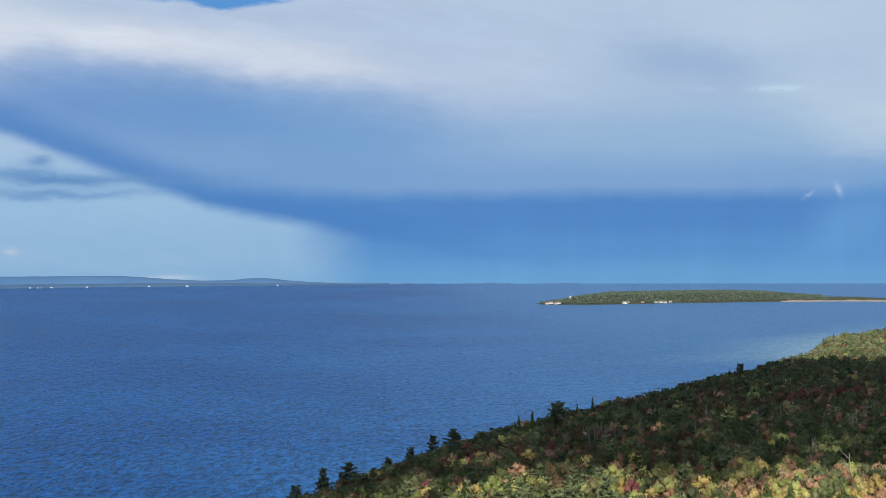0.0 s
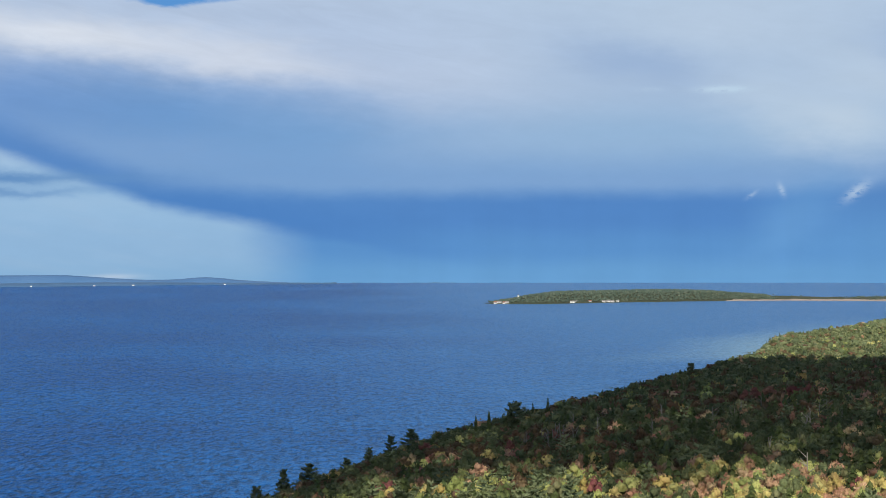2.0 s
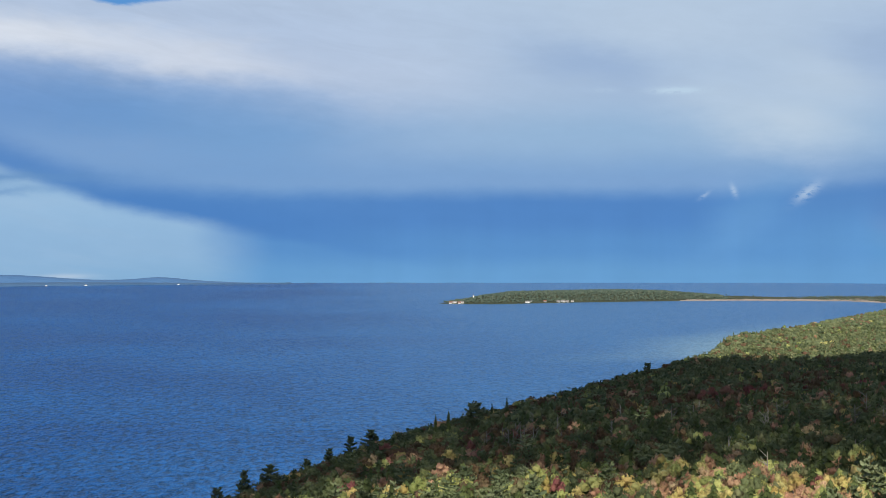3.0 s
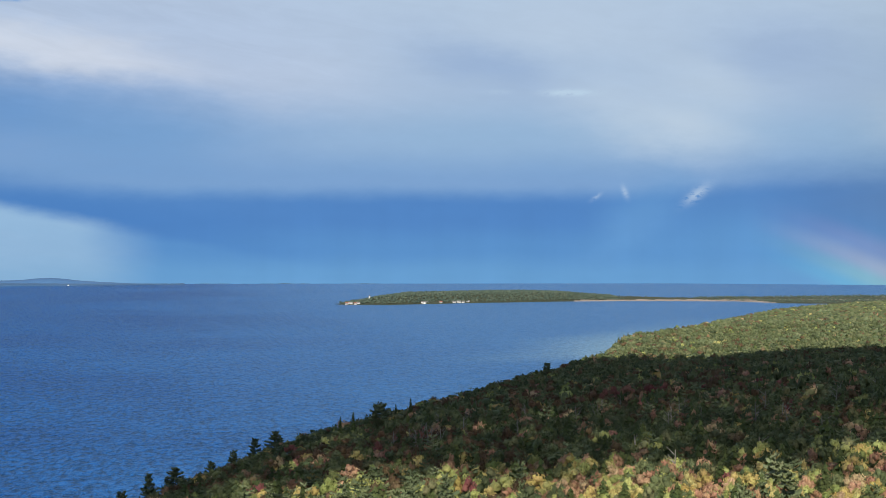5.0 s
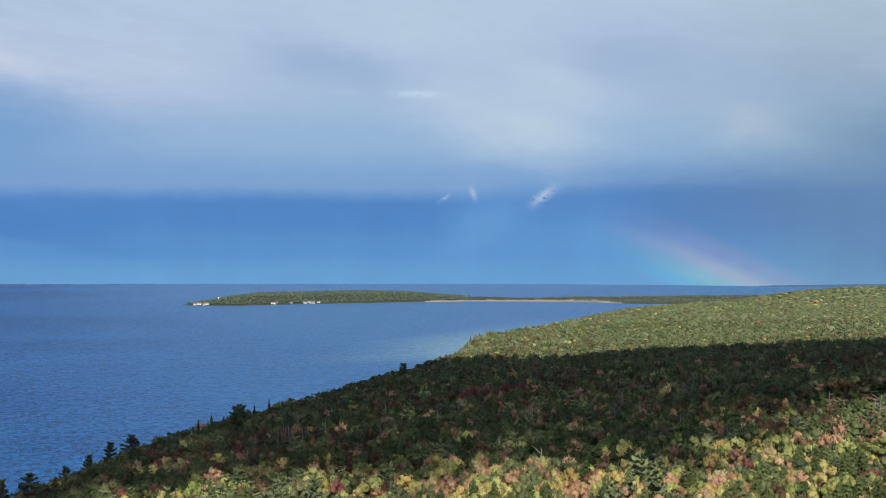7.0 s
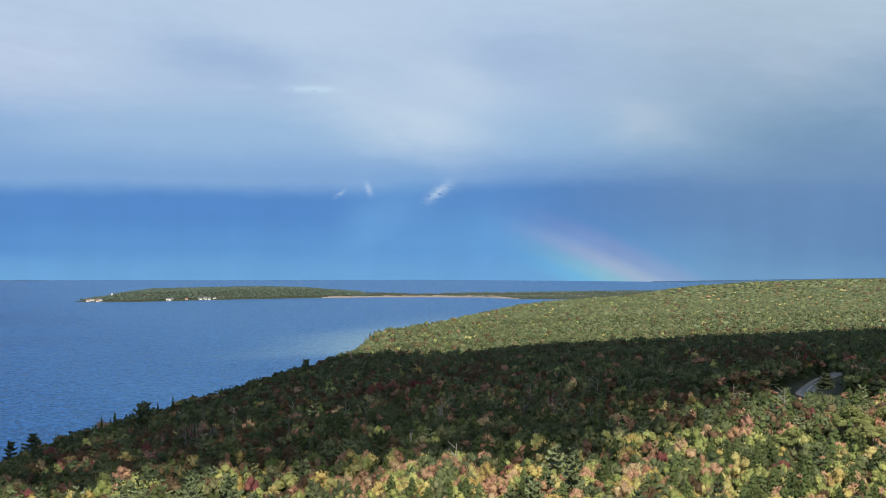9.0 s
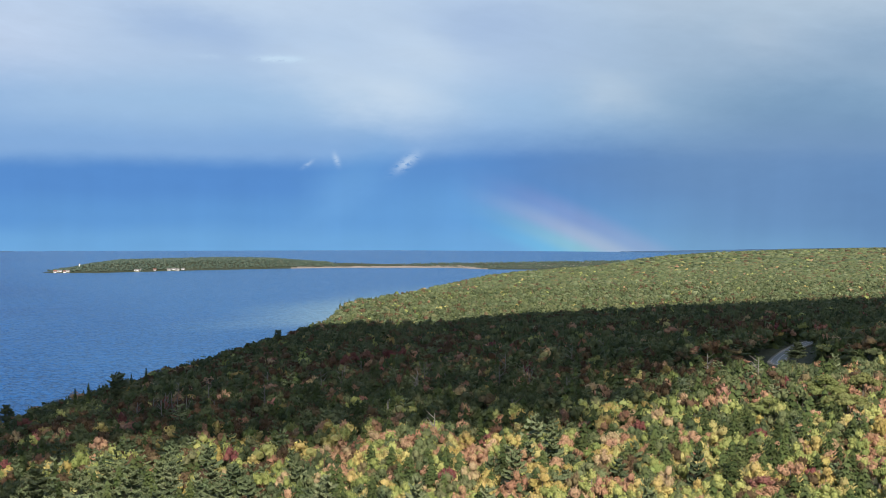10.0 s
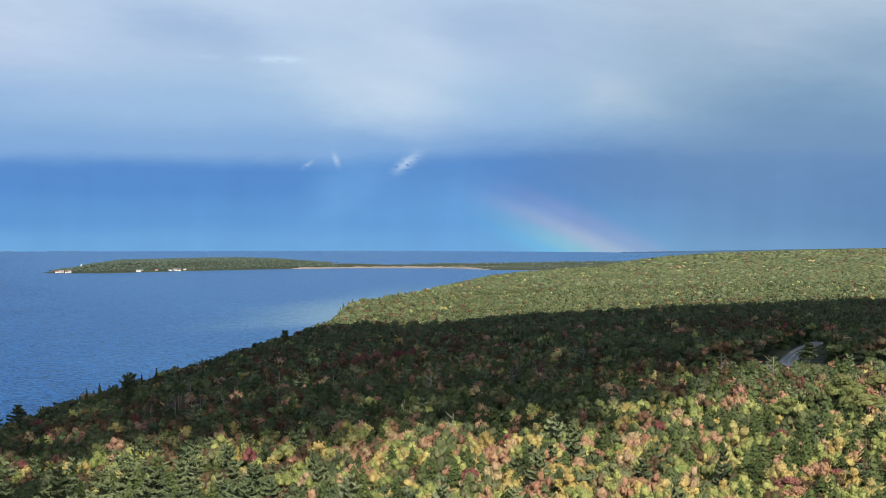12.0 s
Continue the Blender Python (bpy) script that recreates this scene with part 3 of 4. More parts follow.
def spruce(rng, tufts, size, spray=cards, whorls=7, points=14):
    """Pointed cone of overlapping drooping skirts of branches."""
    shapes = [prism(0.09, 0.004, 0.1, 1.0, 5)]
    for k in range(whorls):
        f = (k + 0.2) / whorls
        top = 0.995 - 0.80 * f
        reach = 0.03 + 0.27 * (f + 0.5 / whorls) ** 0.8
        a = (np.arange(points) + rng.uniform(-0.3, 0.3, points)) * math.tau / points + rng.uniform(0, 6)
        r = reach * np.where(np.arange(points) % 2, 0.66, 1.0) * rng.uniform(0.82, 1.15, points)
        tip = np.column_stack([np.cos(a) * r, np.sin(a) * r, top - 0.62 / whorls - r * 0.55 + rng.uniform(-0.02, 0.02, points)])
        v = np.concatenate([[[0, 0, top]], tip])
        n = np.arange(points)
        shapes.append((v, np.column_stack([np.zeros(points, int), n + 1, (n + 1) % points + 1])))
    if tufts:
        h = 1 - rng.uniform(0, 1, tufts) ** 0.6 * 0.84
        a = rng.uniform(0, math.tau, tufts)
        r = (0.03 + 0.33 * (1 - h) ** 0.8) * rng.uniform(0.75, 1.12, tufts)
        centres = np.stack([np.cos(a) * r, np.sin(a) * r, h - 0.05], 1)
        normals = unit(np.stack([np.cos(a), np.sin(a), np.full(tufts, 0.9)], 1) + rng.normal(size=(tufts, 3)) * 0.42)
        shapes.append(spray(centres, normals, size, rng, 1.6))
    return join(*shapes)


def pine(rng, tufts, size, spray=cards, tiers=7, boughs=5, stations=5, broad=False):
    """Ragged crown of level fan-shaped boughs in open tiers, each thick with needles on top."""
    shapes = [prism(0.02, 0.005, 0.3, 0.97, 4)]
    each = tufts // (tiers * boughs)
    for k in range(tiers):
        for j in range(boughs):
            z = 0.40 + 0.56 * k / (tiers - 1) + rng.uniform(-0.03, 0.03)
            a = k * 1.1 + j * math.tau / boughs + rng.uniform(-0.35, 0.35)
            reach = 0.37 - 0.27 * max(0.0, z - 0.52) / 0.48
            if broad:
                reach = 0.40 * math.sqrt(max(0.08, 1 - ((z - 0.78) / 0.30) ** 2))
            reach *= rng.uniform(0.6, 1.15)
            s = np.linspace(0.08, 1.0, stations)
            wide = reach * 0.36 * np.sin(np.pi * np.clip(s * 0.9 + 0.04, 0, 1)) ** 0.7
            rows = []
            for e, dip in ((-1, 0.022), (0, 0.0), (1, 0.022)):
                w = wide * e * rng.uniform(0.7, 1.3, stations)
                x, y = np.cos(a) * reach * s - np.sin(a) * w, np.sin(a) * reach * s + np.cos(a) * w
                rows.append(np.column_stack([x, y, z + 0.05 * s ** 2 - dip + rng.normal(size=stations) * 0.008 + 0.012 * (e == 0)]))
            v = np.stack(rows, 1).reshape(-1, 3)
            q = np.arange(stations - 1)[:, None] * 3
            t = np.concatenate([q + np.array([[0, 1, 4]]), q + np.array([[0, 4, 3]]), q + np.array([[1, 2, 5]]), q + np.array([[1, 5, 4]])])
            shapes.append((v, t))
            if each:
                along, side = rng.uniform(0.2, 1.0, each), rng.uniform(-1, 1, each) * reach * 0.34
                x, y = np.cos(a) * reach * along - np.sin(a) * side, np.sin(a) * reach * along + np.cos(a) * side
                pts = np.column_stack([x, y, z + 0.05 * along ** 2 + rng.uniform(-0.005, 0.02, each)])
                normals = unit(rng.normal(size=(each, 3)) * 0.25 + np.array([math.cos(a) * 0.4, math.sin(a) * 0.4, 1.0]))
                shapes.append(spray(pts, normals, size, rng, 1.5))
    return join(*shapes)


def clump(rng, tufts, size):
    """A distant treetop: one uneven dome with a few coarse sprays."""
    d = unit(rng.normal(size=(5, 3)) + np.array([0, 0, 0.6]))
    d[:, 2] = np.abs(d[:, 2])
    reach = rng.uniform(0.85, 1.1, (5, 1)) * np.array([[0.29, 0.29, 0.40]])
    sprays = flakes(d * reach + np.array([0, 0, 0.59]), unit(d + rng.normal(size=(5, 3)) * 0.3), 0.08, rng)
    return join(lobe(rng, (0, 0, 0.59), (0.27, 0.27, 0.40), 1, 0.32), sprays)


def spire(rng, tufts, size):
    return spruce(rng, 5, 0.09, flakes, 2, 7)


def dead_tree(rng):
    shapes = [prism(0.022, 0.007, 0.0, 1.0, 5, (rng.uniform(-0.05, 0.05), rng.uniform(-0.05, 0.05)))]
    for k in range(9):
        v, t = prism(0.010, 0.004, 0.0, rng.uniform(0.12, 0.26), 3)
        turn = Euler((rng.uniform(0.6, 1.1), 0, rng.uniform(0, 6.28))).to_matrix()
        v = v @ np.array(turn).T + np.array([0, 0, rng.uniform(0.4, 0.9)])
        shapes.append((v, t))
    return join(*shapes)


def mesh_fast(name, verts, tris, mat, tone=None):
    me = bpy.data.meshes.new(name)
    me.vertices.add(len(verts))
    me.vertices.foreach_set("co", np.ascontiguousarray(verts, np.float32).ravel())
    me.loops.add(tris.size)
    me.loops.foreach_set("vertex_index", np.ascontiguousarray(tris, np.int32).ravel())
    me.polygons.add(len(tris))
    me.polygons.foreach_set("loop_start", np.arange(0, tris.size, 3, dtype=np.int32))
    me.update(calc_edges=True)
    me.materials.append(mat)
    if tone is not None:
        me.attributes.new("tone", "FLOAT", "POINT").data.foreach_set("value", np.ascontiguousarray(tone, np.float32))
    return me


KIND_SHAPE = {"spruce": spruce, "white_pine": pine}
LABEL = {
    "green_maple": "leafy green broadleaf tree on the wooded hillside",
    "pale_birch": "pale yellow-green broadleaf tree turning in autumn",
    "golden_birch": "golden yellow autumn birch on the hillside",
    "orange_maple": "orange-pink autumn maple on the hillside",
    "red_maple": "bright red autumn maple among green trees",
    "russet_oak": "dull russet-brown broadleaf tree in autumn",
    "spruce": "dark green pointed spruce among broadleaf trees",
    "white_pine": "ragged grey-green white pine with flat boughs",
}
SPECIES = list(LABEL)
DETAIL = {}      # (species, tier) -> list of shapes
for k, kind_ in enumerate(SPECIES):
    shape = KIND_SHAPE.get(kind_, broadleaf)
    rng_ = np.random.default_rng(100 + k)
    for tier in (0, 1, 2):
        if shape is broadleaf:
            made_ = [broadleaf(rng_, (360, 104, 22)[tier], (0.025, 0.042, 0.075)[tier], flakes, (7, 4, 2)[tier]) for _ in range(8)]
        elif shape is spruce:
            made_ = [spruce(rng_, (520, 100, 12)[tier], (0.019, 0.036, 0.07)[tier], flakes, (12, 7, 3)[tier], (18, 12, 8)[tier]) for _ in range(8)]
        else:
            made_ = [pine(rng_, (420, 100, 20)[tier], (0.02, 0.034, 0.06)[tier], flakes, (7, 6, 5)[tier], (5, 4, 3)[tier], (4, 2, 2)[tier]) for _ in range(8)]
        DETAIL[kind_, tier] = made_
    DETAIL[kind_, 3] = [spire(rng_, 0, 0) if shape is spruce else broadleaf(rng_, 9, 0.085, flakes, 2) for _ in range(8)]
    DETAIL[kind_, 4] = [spire(rng_, 0, 0) if shape is spruce else clump(rng_, 0, 0) for _ in range(8)]

# ---- where the trees stand ----
ROAD = [(x + 6.0, y - 1.0) for x, y in ((470, 668), (432, 640), (395, 610), (372, 588), (352, 566), (327, 536), (309, 513), (297, 495), (293, 478), (299, 462), (320, 446), (365, 435), (420, 428))]


def road_distance(x, y):
    best = np.full(np.shape(x), 1e9)
    for (ax, ay), (bx, by) in zip(ROAD, ROAD[1:]):
        dx, dy = bx - ax, by - ay
        t = np.clip(((x - ax) * dx + (y - ay) * dy) / (dx * dx + dy * dy), 0, 1)
        best = np.minimum(best, np.hypot(x - ax - t * dx, y - ay - t * dy))
    return best


def scatter(rng, r0, r1, az0, az1, gap):
    """Jittered rows of trees over a ring sector of the plan."""
    xs, ys = np.meshgrid(np.arange(-r1, r1, gap), np.arange(-r1 if az1 > 90 else 0, r1, gap))
    x = xs.ravel() + rng.uniform(-0.48, 0.48, xs.size) * gap
    y = ys.ravel() + rng.uniform(-0.48, 0.48, xs.size) * gap
    r, az = np.hypot(x, y), np.degrees(np.arctan2(x, y)) % 360
    keep = (r >= r0) & (r < r1) & (((az - az0) % 360) <= (az1 - az0))
    return x[keep], y[keep]


def choose(rng, x, y):
    """Species by zone: pines on the bluff, bright autumn hardwoods on the near slope, russet in the middle, olive far off."""
    n = len(x)
    r = np.hypot(x, y)
    f1 = np.array([noise.noise((a * 0.012, b * 0.012, 1.0)) for a, b in zip(x, y)])
    f2 = np.array([noise.noise((a * 0.03, b * 0.03, 7.0)) for a, b in zip(x, y)])
    near, mid, far = 1 - smooth(330, 420, r), smooth(330, 420, r) * (1 - smooth(700, 900, r)), smooth(700, 900, r)
    bluff = (1 - smooth(40, 130, inland(x, y))) * (1 - smooth(900, 1150, y))
    west = (1 - smooth(25, 75, x)) * near
    w = np.zeros((n, len(SPECIES)))
    for k, (a, b, c, d, e) in enumerate((
            (0.17, 0.40, 0.66, 0.56, 0.34), (0.28, 0.016, 0.02, 0.035, 0.06), (0.13, 0.012, 0.003, 0.03, 0.025), (0.20, 0.05, 0.006, 0.05, 0.035),
            (0.012, 0.018, 0.0, 0.006, 0.006), (0.03, 0.18, 0.08, 0.17, 0.05), (0.17, 0.23, 0.10, 0.10, 0.18), (0.024, 0.05, 0.12, 0.035, 0.23))):
        w[:, k] = (near * a + mid * b + far * c) * (1 - bluff) + bluff * d
        w[:, k] = w[:, k] * (1 - west) + west * e
    w[:, 0] *= np.clip(1 + 1.3 * f1, 0.2, 2.5)
    w[:, 5] *= np.clip(1 - 1.8 * f1, 0.1, 2.8)
    w[:, 3] *= np.clip(1 - 1.5 * f2, 0.1, 2.5)
    w[:, 6] *= np.clip(1 + 1.6 * f2, 0.1, 2.6) * (1 + 0.8 * near * smooth(110, 175, x))
    w = np.cumsum(w / w.sum(1, keepdims=True), 1)
    return (rng.uniform(size=(n, 1)) > w).sum(1).clip(0, len(SPECIES) - 1)


# large single trees, which the woods around leave room for
LARGE_PINES = ((5, 289, 84, 13), (-6, 282, 83, 12), (15, 286, 84.5, 13), (-13, 296, 82, 12), (24, 292, 83.5, 11), (-2, 302, 82.5, 13), (12, 305, 82, 12), (-20, 308, 80, 12), (34, 300, 82, 10))
LARGE_MAPLES = ((199, 315, 95.5, 18), (172, 300, 92.5, 17), (187, 289, 95, 18), (160, 292, 91, 15), (213, 318, 96, 15))
RED_MAPLES = ((52, 338, 80.5, 9), (150, 588, 77, 10), (158, 594, 77.5, 11), (167, 590, 78, 10), (176, 597, 77.5, 9), (143, 575, 77, 8))
ROAD_PINE = (306.5, 486, 84.5, 13)


def room_left(x, y):
    """True where no large single tree spreads its crown."""
    free = np.ones(len(x), bool)
    for tx, ty, _, wide in (*LARGE_PINES, *LARGE_MAPLES, *RED_MAPLES, ROAD_PINE):
        free &= np.hypot(x - tx, y - ty) > wide * 0.34
    return free


rng_trees = np.random.default_rng(11)
FOREST = []      # x, y, height, width, species, tier
def plant(r0, r1, az0, az1, gap, tier, tall):
    x, y = scatter(rng_trees, r0, r1, az0, az1, gap)
    dry = (inland(x, y) > 3) & (canopy(x, y) > TREE_H)
    x, y = x[dry], y[dry]
    clear = (road_distance(x, y) > 9.0 + 7.0 * (np.hypot(x - 300, y - 475) < 55)) & room_left(x, y)
    x, y = x[clear], y[clear]
    sp = choose(rng_trees, x, y)
    h = tall * rng_trees.uniform(0.72 if tier < 2 else 0.62 if tier < 4 else 0.7, 1.16 if tier < 4 else 1.12, len(x))
    h *= 1 - np.interp(y, (500, 600, 900, 1100), (0.3, 0.22, 0.14, 0.0)) * (1 - smooth(50, 130, inland(x, y)))
    conifer = sp == 6
    h = np.where(conifer, h * (1.12 if tier < 1 else 1.06), np.where(sp == 7, h * (1.22 if tier < 1 else 1.06), h))
    # young growth on the near side of the road's bend
    h *= 1 - 0.74 * (1 - smooth(32, 64, np.hypot(x - 278, y - 454)))
    h = np.where(np.hypot(x - 278, y - 454) < 40, np.minimum(h, 2.6), h)
    wide = np.where(conifer, np.minimum(h * 1.3, gap * 3.1), gap * (1.6 if tier < 3 else 1.3 if tier < 4 else 1.6) * rng_trees.uniform(0.75, 1.35, len(x)))
    wide = np.where(sp == 7, wide * 1.45, wide)
    FOREST.append(np.column_stack([x, y, h, wide, sp, np.full(len(x), tier)]))


plant(110, 205, -9, 40, 7.0, 2, 10.5)
plant(205, 330, -7, 34, 3.9, 0, 10.2)
plant(330, 560, -8, 36.5, 4.5, 1, 10.8)
plant(560, 900, -3, 38, 5.1, 2, 11.0)
plant(900, 1250, 5, 39, 5.8, 2, 11.0)
plant(1250, 1900, 9, 39, 6.8, 3, 11.0)
plant(1900, 2500, 14, 39, 7.8, 4, 10.0)
plant(2500, 3100, 18, 39, 10.5, 4, 10.5)
plant(3100, 4900, 20, 39, 18.0, 4, 11.5)
plant(90, 700, 40, 351, 17.0, 4, 12.0)
FOREST = np.concatenate(FOREST)


def island_trees():
    rng = np.random.default_rng(21)
    x, y = np.meshgrid(np.arange(200, 915, 5.4), np.arange(3110, 3640, 7.5))
    x = x.ravel() + rng.uniform(-4, 4, x.size)
    y = y.ravel() + rng.uniform(-4, 4, y.size)
    keep = island_rise(x, y) > rng.uniform(8, 26, x.size)
    x, y = x[keep], y[keep]
    sp = np.where(rng.uniform(size=len(x)) < 0.6, 7, np.where(rng.uniform(size=len(x)) < 0.4, 0, 6))
    h = rng.uniform(3, 6, len(x))
    a = np.column_stack([x, y, h, h * 2.1, sp, np.full(len(x), 4)])
    x, y = rng.uniform(890, 2050, 4600), rng.uniform(3060, 3560, 4600)
    keep = (spit(x, y) > 12) & ((y > 3345) | (x > 1105)) & ((x > 1105) | (rng.uniform(size=4600) < 0.3))
    x, y = x[keep], y[keep]
    h = rng.uniform(2.0, 4.6, len(x))
    b = np.column_stack([x, y, h, h * 1.9, np.where(rng.uniform(size=len(x)) < 0.5, 6, 7), np.full(len(x), 4)])
    return np.concatenate([a, b])


ISLAND = island_trees()


def single_tree(kind, variant, tier=0, shape=None):
    """One tree as a thing: a crown of leaf tufts on a tapered trunk."""
    rng = np.random.default_rng(variant)
    root = new(kind + "_tree")
    crown_v, crown_t = shape if shape else DETAIL[kind, tier][variant % 6]
    crown = new("crown", mesh_fast("crown", crown_v, crown_t, LEAF[kind], np.full(len(crown_v), rng.uniform())))
    trunk_v, trunk_t = join(prism(0.022, 0.008, -0.04, 0.8, 7), prism(0.012, 0.004, 0.45, 0.72, 4, (0.1, 0.04)), prism(0.012, 0.004, 0.42, 0.7, 4, (-0.08, 0.07)))
    trunk = new("trunk", mesh_fast("trunk", trunk_v, trunk_t, BARK))
    crown.parent = trunk.parent = root
    return tagged(root, LABEL[kind], "tree", "trees of the near slope")


def plant_things(rows):
    made = {}
    rng = np.random.default_rng(8)
    for x, y, h, wide, sp, tier in rows:
        kind, variant = SPECIES[int(sp)], int(rng.integers(0, 6))
        m = pose(x, y, float(ground_height(x, y)) - 0.2, 0, 0, rng.uniform(0, 360))
        size = (wide, wide, h)
        if (kind, variant) in made:
            ob = copy_thing(made[kind, variant], m)
        else:
            ob = made[kind, variant] = single_tree(kind, variant)
            ob.matrix_basis = m
        ob.scale = size


def plant_stuff(rows, kind, tier, name, label):
    """All the other trees of a kind as one mass."""
    if not len(rows):
        return
    rng = np.random.default_rng(int(tier) * 37 + len(name))
    shapes = DETAIL[kind, tier]
    which = rng.integers(0, len(shapes), len(rows))
    z = ground_height(rows[:, 0], rows[:, 1])
    all_v, all_t, all_tone, at = [], [], [], 0
    for k, (v, t) in enumerate(shapes):
        sel = rows[which == k]
        zz = z[which == k]
        n = len(sel)
        if not n:
            continue
        a = rng.uniform(0, math.tau, n)
        ca, sa = np.cos(a)[:, None], np.sin(a)[:, None]
        vx = (v[None, :, 0] * ca - v[None, :, 1] * sa) * sel[:, 3:4] + sel[:, 0:1]
        vy = (v[None, :, 0] * sa + v[None, :, 1] * ca) * sel[:, 3:4] + sel[:, 1:2]
        vz = v[None, :, 2] * sel[:, 2:3] + zz[:, None] - 0.2
        all_v.append(np.stack([vx, vy, vz], -1).reshape(-1, 3))
        all_t.append((t[None] + (np.arange(n) * len(v))[:, None, None]).reshape(-1, 3) + at)
        all_tone.append(np.repeat(rng.uniform(0, 1, n), len(v)))
        at += n * len(v)
    me = mesh_fast(name, np.concatenate(all_v), np.concatenate(all_t), LEAF[kind], np.concatenate(all_tone))
    tagged(new(name, me), label, "trees", kind="stuff")


_order = np.argsort(np.hypot(FOREST[:, 0] - 110, FOREST[:, 1] - 205) + 1e6 * (FOREST[:, 5] > 0))
plant_things(FOREST[_order[:290]])
REST = FOREST[_order[290:]]
WHERE = ("near slope", "lower slope", "middle slope", "flats beyond the slope", "far woods")
for k, kind_ in enumerate(SPECIES):
    for tier in (0, 1, 2, 3, 4):
        plant_stuff(REST[(REST[:, 4] == k) & (REST[:, 5] == tier)], kind_, tier, kind_ + "_wood",
                    "mass of " + LABEL[kind_].split(" on ")[0].split(" among ")[0] + "s of the " + WHERE[tier])

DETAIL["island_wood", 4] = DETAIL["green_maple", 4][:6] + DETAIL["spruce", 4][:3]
plant_stuff(ISLAND, "island_wood", 4, "island_wood", "low woods on the island and its spit, haze painted into their green")

# trunks below the crowns of the near and middle slopes
def build_trunks():
    rng = np.random.default_rng(3)
    rows = REST[REST[:, 5] < 3]
    rows = rows[(np.hypot(rows[:, 0], rows[:, 1]) < 560)]
    v, t = prism(0.018, 0.008, 0.0, 0.62, 4)
    z = ground_height(rows[:, 0], rows[:, 1])
    verts = v[None] * rows[:, 2][:, None, None] + np.stack([rows[:, 0], rows[:, 1], z - 0.3], 1)[:, None, :]
    tris = t[None] + (np.arange(len(rows)) * len(v))[:, None, None]
    me = mesh_fast("tree_trunks", verts.reshape(-1, 3), tris.reshape(-1, 3), BARK)
    tagged(new("tree_trunks", me), "grey tree trunks under the forest canopy", "tree trunks", kind="stuff")


build_trunks()


def place_tree(kind, x, y, top, height, wide, variant, label):
    """A single tree that stands out, with its top at a given height over the lake."""
    rng = np.random.default_rng(variant + 60)
    ob = single_tree(kind, variant, 0, pine(rng, 900, 0.022, cards, 7, 5, 5, top > 73) if kind == "white_pine" else spruce(rng, 400, 0.022, cards, 10, 16))
    z = float(ground_height(x, y))
    ob.matrix_basis = pose(x, y, z - 0.2, 0, 0, variant * 57)
    ob.scale = (wide, wide, top - z + 0.2)
    tagged(ob, label, "tree", "trees along the bluff edge")


for variant, (x, y, top, wide, kind_) in enumerate((
        (44, 545, 74.0, 11, "white_pine"), (4, 546, 63.8, 15, "white_pine"), (-4, 545, 61.5, 10, "white_pine"), (-12, 520, 60.5, 10, "white_pine"),
        (-20, 505, 59, 10, "white_pine"), (-30, 448, 66.0, 14, "white_pine"), (-38, 445, 64.5, 10, "white_pine"), (-45, 430, 62.0, 11, "white_pine"),
        (30, 560, 68.5, 5, "spruce"), (36, 570, 69, 6, "spruce"), (58, 610, 67.5, 5, "spruce"), (66, 622, 68.5, 6, "spruce"),
        (184, 871, 61.5, 14, "white_pine"), (176, 865, 58.5, 9, "spruce"), (449, 1660, 26.5, 8, "spruce"), (458, 1671, 27.5, 9, "spruce"), (442, 1650, 21, 8, "spruce"), (469, 1690, 29, 9, "spruce"), (482, 1704, 29.5, 8, "spruce"), (437, 1640, 17, 7, "spruce"), (446, 1653, 24, 7, "spruce"))):
    place_tree(kind_, x, y, top, top - 50, wide, variant, "tall dark " + kind_.replace("_", " ") + " standing above the treeline over the lake")


def landmark(kind, x, y, top, wide, variant, label):
    """A large tree of the near slope, fuller than its neighbours."""
    rng = np.random.default_rng(variant + 300)
    if kind != "white_pine":
        shape = broadleaf(rng, 1500, 0.0155, flakes, 12)
    elif y > 400:
        shape = pine(rng, 1600, 0.024, cards, 9, 7)
    else:
        shape = pine(rng, 1300, 0.017, cards, 6, 6)
    ob = single_tree(kind, variant, 0, shape)
    if kind == "green_maple":
        ob.children[0].data.materials[0] = LEAF["olive_maple"]
    z = float(ground_height(x, y))
    ob.matrix_basis = pose(x, y, z - 0.2, 0, 0, variant * 71)
    ob.scale = (wide, wide, top - z + 0.2)
    tagged(ob, label, "tree", "large trees of the near slope")


for variant, (x, y, top, wide) in enumerate(LARGE_PINES):
    landmark("white_pine", x, y, top, wide, variant, "tall grey-green white pine with layered level boughs")
for variant, (x, y, top, wide) in enumerate(LARGE_MAPLES):
    landmark("green_maple", x, y, top, wide, variant, "broad rounded green maple beside the road's bend")
for variant, (x, y, top, wide) in enumerate(RED_MAPLES):
    landmark("red_maple", x, y, top, wide, variant + 2, "deep red maple standing out of the green woods")
landmark("white_pine", *ROAD_PINE, 20, "rounded dark green pine at the inside of the road's bend")


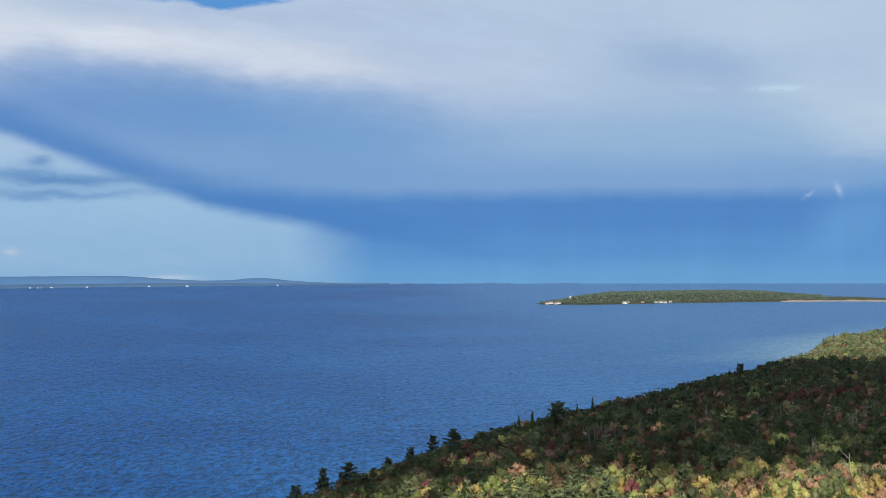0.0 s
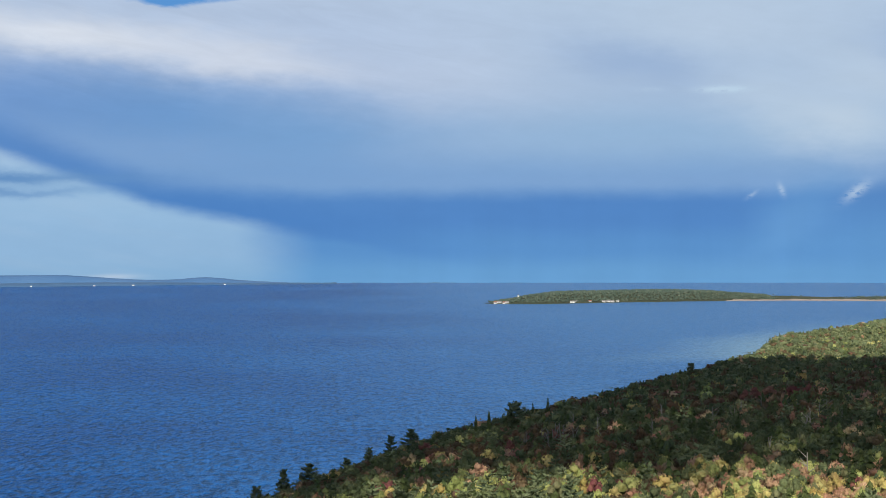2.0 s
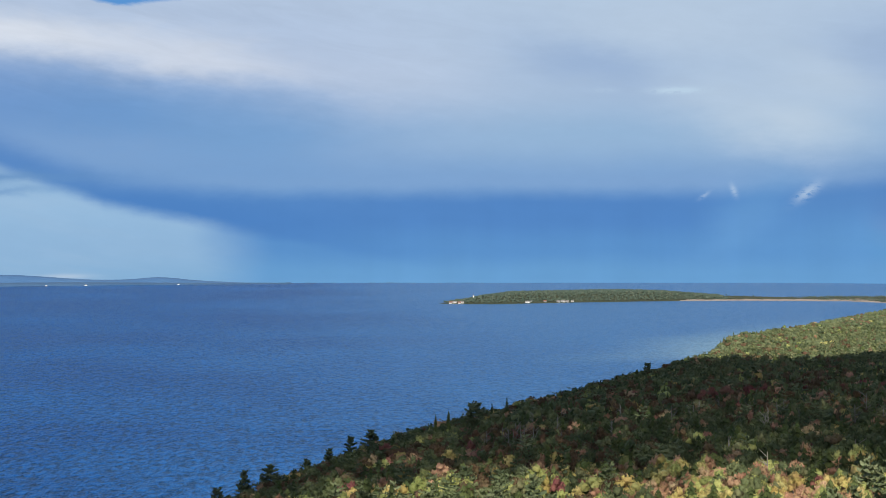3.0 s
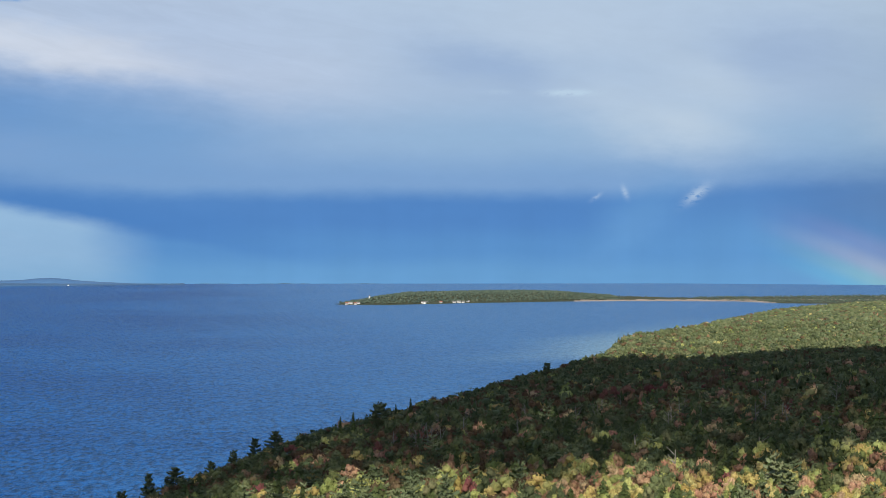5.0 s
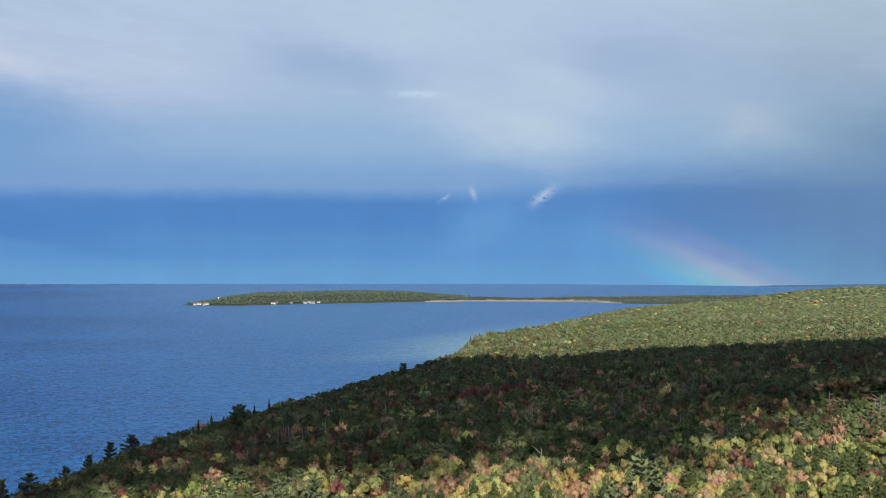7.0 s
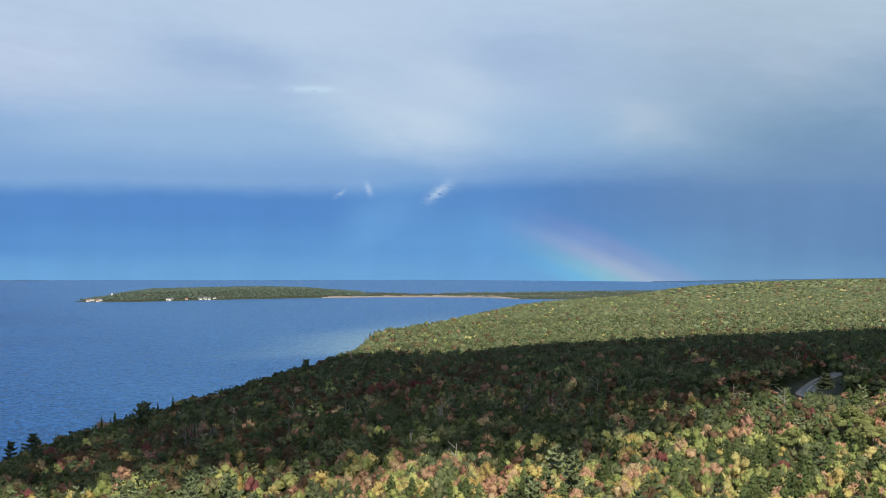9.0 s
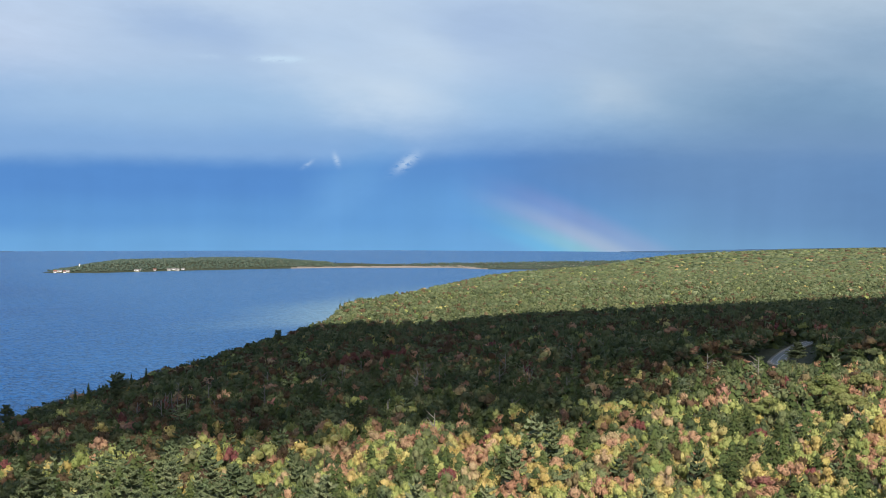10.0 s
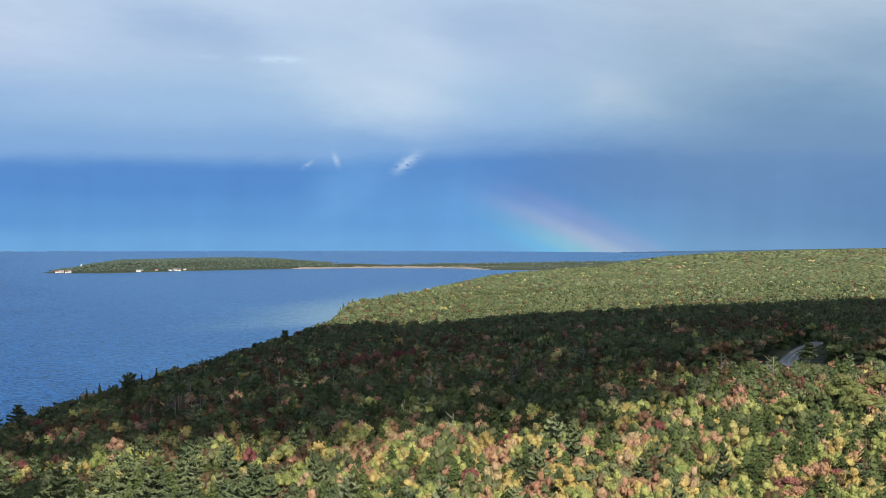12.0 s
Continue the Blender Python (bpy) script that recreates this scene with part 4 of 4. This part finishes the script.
def build_snags():
    rng = np.random.default_rng(31)
    label = "bare bleached dead tree among the shaded woods"
    first = None
    for k in range(46):
        x, y = (57 + rng.normal() * 14, 470 + rng.normal() * 12) if k < 12 else (rng.uniform(60, 330), rng.uniform(330, 560))
        if math.hypot(x - 290, y - 470) < 75:
            x, y = x - 130, y + 30
        m = pose(x, y, float(ground_height(x, y)) - 0.2, 0, 0, rng.uniform(0, 360))
        h = rng.uniform(11, 14.5)
        if first is None:
            v, t = dead_tree(rng)
            first = ob = new("dead_tree", mesh_fast("dead_tree", v, t, DEADWOOD))
            tagged(ob, label, "tree", "dead trees")
            ob.matrix_basis = m
        else:
            ob = copy_thing(first, m)
        ob.scale = (h * 1.1, h * 1.1, h)


build_snags()

# ---- the road through the woods ----
def road_strip(name, mat, left, right, lift, label, step=2.0):
    pts = [Vector((x, y)) for x, y in ROAD]
    fine = []
    for k in range(len(pts) - 1):
        p0, p1, p2, p3 = pts[max(k - 1, 0)], pts[k], pts[k + 1], pts[min(k + 2, len(pts) - 1)]
        for j in range(12):
            t = j / 12
            fine.append(0.5 * ((2 * p1) + (p2 - p0) * t + (2 * p0 - 5 * p1 + 4 * p2 - p3) * t * t + (3 * p1 - p0 - 3 * p2 + p3) * t ** 3))
    verts, faces = [], []
    for k, p in enumerate(fine):
        d = (fine[min(k + 1, len(fine) - 1)] - fine[max(k - 1, 0)]).normalized()
        n = Vector((-d.y, d.x))
        z = float(ground_height(p.x, p.y)) + 1.0
        for off, drop in ((left, -2.2), (left, 0), (right, 0), (right, -2.2)):
            q = p + n * off
            verts.append((q.x, q.y, z + lift + drop))
    for k in range(len(fine) - 1):
        for j in range(3):
            a = k * 4 + j
            faces.append((a, a + 1, a + 5, a + 4))
    return new(name, mesh_of(name, verts, faces, mat, False))


tagged(road_strip("gravel_shoulder", GRAVEL, -4.0, 3.6, -0.06, ""), "pale gravel shoulder beside the road", "road shoulder", kind="structure")
tagged(road_strip("road", ASPHALT, -2.9, 2.9, 0.0, ""), "curving two-lane grey asphalt road between trees", "road", kind="structure")
for off in (-2.6, -0.15, 0.15, 2.6):
    tagged(road_strip("trim_road_line", PAINT, off - 0.07, off + 0.07, 0.006, ""), "painted line along the road", "road marking", kind="structure")


# ---- buildings on the island ----
def cottage(name, x, y, wide, deep, tall, turn, roof_mat, label):
    root = new(name)
    z = float(ground_height(x, y))
    part("wall", box_bm(0, 0, tall / 2 - 0.4, wide, deep, tall + 0.8, 0.05), WHITEWASH, root)
    bm = bmesh.new()
    over = 0.5
    w, d, rise = wide / 2 + over, deep / 2 + over, deep * 0.36
    pts = [bm.verts.new(p) for p in ((-w, -d, tall), (w, -d, tall), (w, d, tall), (-w, d, tall), (-w, 0, tall + rise), (w, 0, tall + rise))]
    for f in ((0, 1, 5, 4), (2, 3, 4, 5), (0, 4, 3), (1, 2, 5), (3, 2, 1, 0)):
        bm.faces.new([pts[i] for i in f])
    part("roof", bm, roof_mat, root)
    for k in range(3):
        part("window", box_bm((k - 1) * wide * 0.3, -deep / 2 - 0.03, tall * 0.55, 1.2, 0.08, 1.3), DARK_GLASS, root, "dark window pane")
    part("door", box_bm(wide * 0.42, -deep / 2 - 0.03, 0.9, 0.9, 0.1, 1.8), ROOFING, root, "grey plank door")
    part("chimney", box_bm(-wide * 0.25, deep * 0.12, tall + rise * 0.8, 0.6, 0.6, 1.4, 0.04), RED_ROOF, root, "brick-red chimney")
    root.matrix_basis = pose(x, y, z, 0, 0, turn)
    return tagged(root, label, "house", "cottages along the island shore")


def shore_front(x):
    return float(np.interp(x, (208, 232, 330, 550, 760, 900, 1050), (3170, 3140, 3122, 3210, 3262, 3282, 3276)))


for x, back, wide, tall, turn, roof_mat in ((233, 9, 7, 2.2, -12, RED_ROOF), (242, 15, 9, 2.8, 4, ROOFING), (252, 8, 6, 2.0, -4, RED_ROOF), (259, 18, 8, 2.5, 18, ROOFING),
                                            (409, 11, 11, 2.6, -8, ROOFING), (421, 20, 6, 2.1, 10, ROOFING), (452, 16, 6, 1.9, -16, RED_ROOF),
                                            (484, 10, 8, 2.2, -4, ROOFING), (496, 13, 9, 2.4, 6, ROOFING), (506, 9, 6, 2.0, -14, ROOFING), (519, 16, 7, 2.2, 8, ROOFING)):
    cottage("cottage", x, shore_front(x) + back, wide, 5, tall, turn, roof_mat,
            "white shoreside cottage with a " + ("faded red" if roof_mat is RED_ROOF else "grey") + " gabled roof")


def lighthouse(x, y):
    root = new("lighthouse")
    z = float(ground_height(x, y))
    part("tower", lathe_bm([(3.1, -0.8), (3.0, 0), (2.2, 12.0)], 20), WHITEWASH, root, "white tapered tower")
    part("gallery", lathe_bm([(2.2, 12.0), (3.2, 12.3), (3.2, 12.6), (1.9, 12.6)], 20), WHITEWASH, root)
    part("lantern", lathe_bm([(1.8, 12.6), (1.8, 14.4)], 12), DARK_GLASS, root, "glazed lantern room")
    part("roof", lathe_bm([(2.2, 14.4), (1.4, 15.4), (0.3, 16.2), (0.15, 17.0)], 14), ROOFING, root, "dark grey cap")
    part("door", box_bm(0, -3.0, 1.1, 1.1, 0.3, 2.2), DARK_GLASS, root, "dark door")
    root.matrix_basis = pose(x, y, z)
    root.scale = (0.62, 0.62, 0.62)
    tagged(root, "small white lighthouse on the island's wooded tip", "lighthouse")


lighthouse(292, 3232)

# pale buildings scattered on the far shore
for k, (v, wide) in enumerate(((-16.0, 12), (-15.55, 7), (-14.2, 6), (-11.8, 6), (-10.3, 8), (-6.7, 6), (-16.35, 6))):
    root = new("shore_building")
    part("wall", box_bm(0, 0, 1.0, wide, 5, 3.4, 0.1), WHITEWASH, root)
    part("roof", lathe_bm([(wide * 0.7, 2.7), (wide * 0.68, 2.9), (0.4, 4.0)], 4), ROOFING, root)
    d = 4520 + 9 * (v + 22)
    root.matrix_basis = pose(d * math.sin(radians(v)), d * math.cos(radians(v)), 0.3, 0, 0, -v)
    tagged(root, "pale far-off building at the water's edge", "building", "buildings on the far shore")
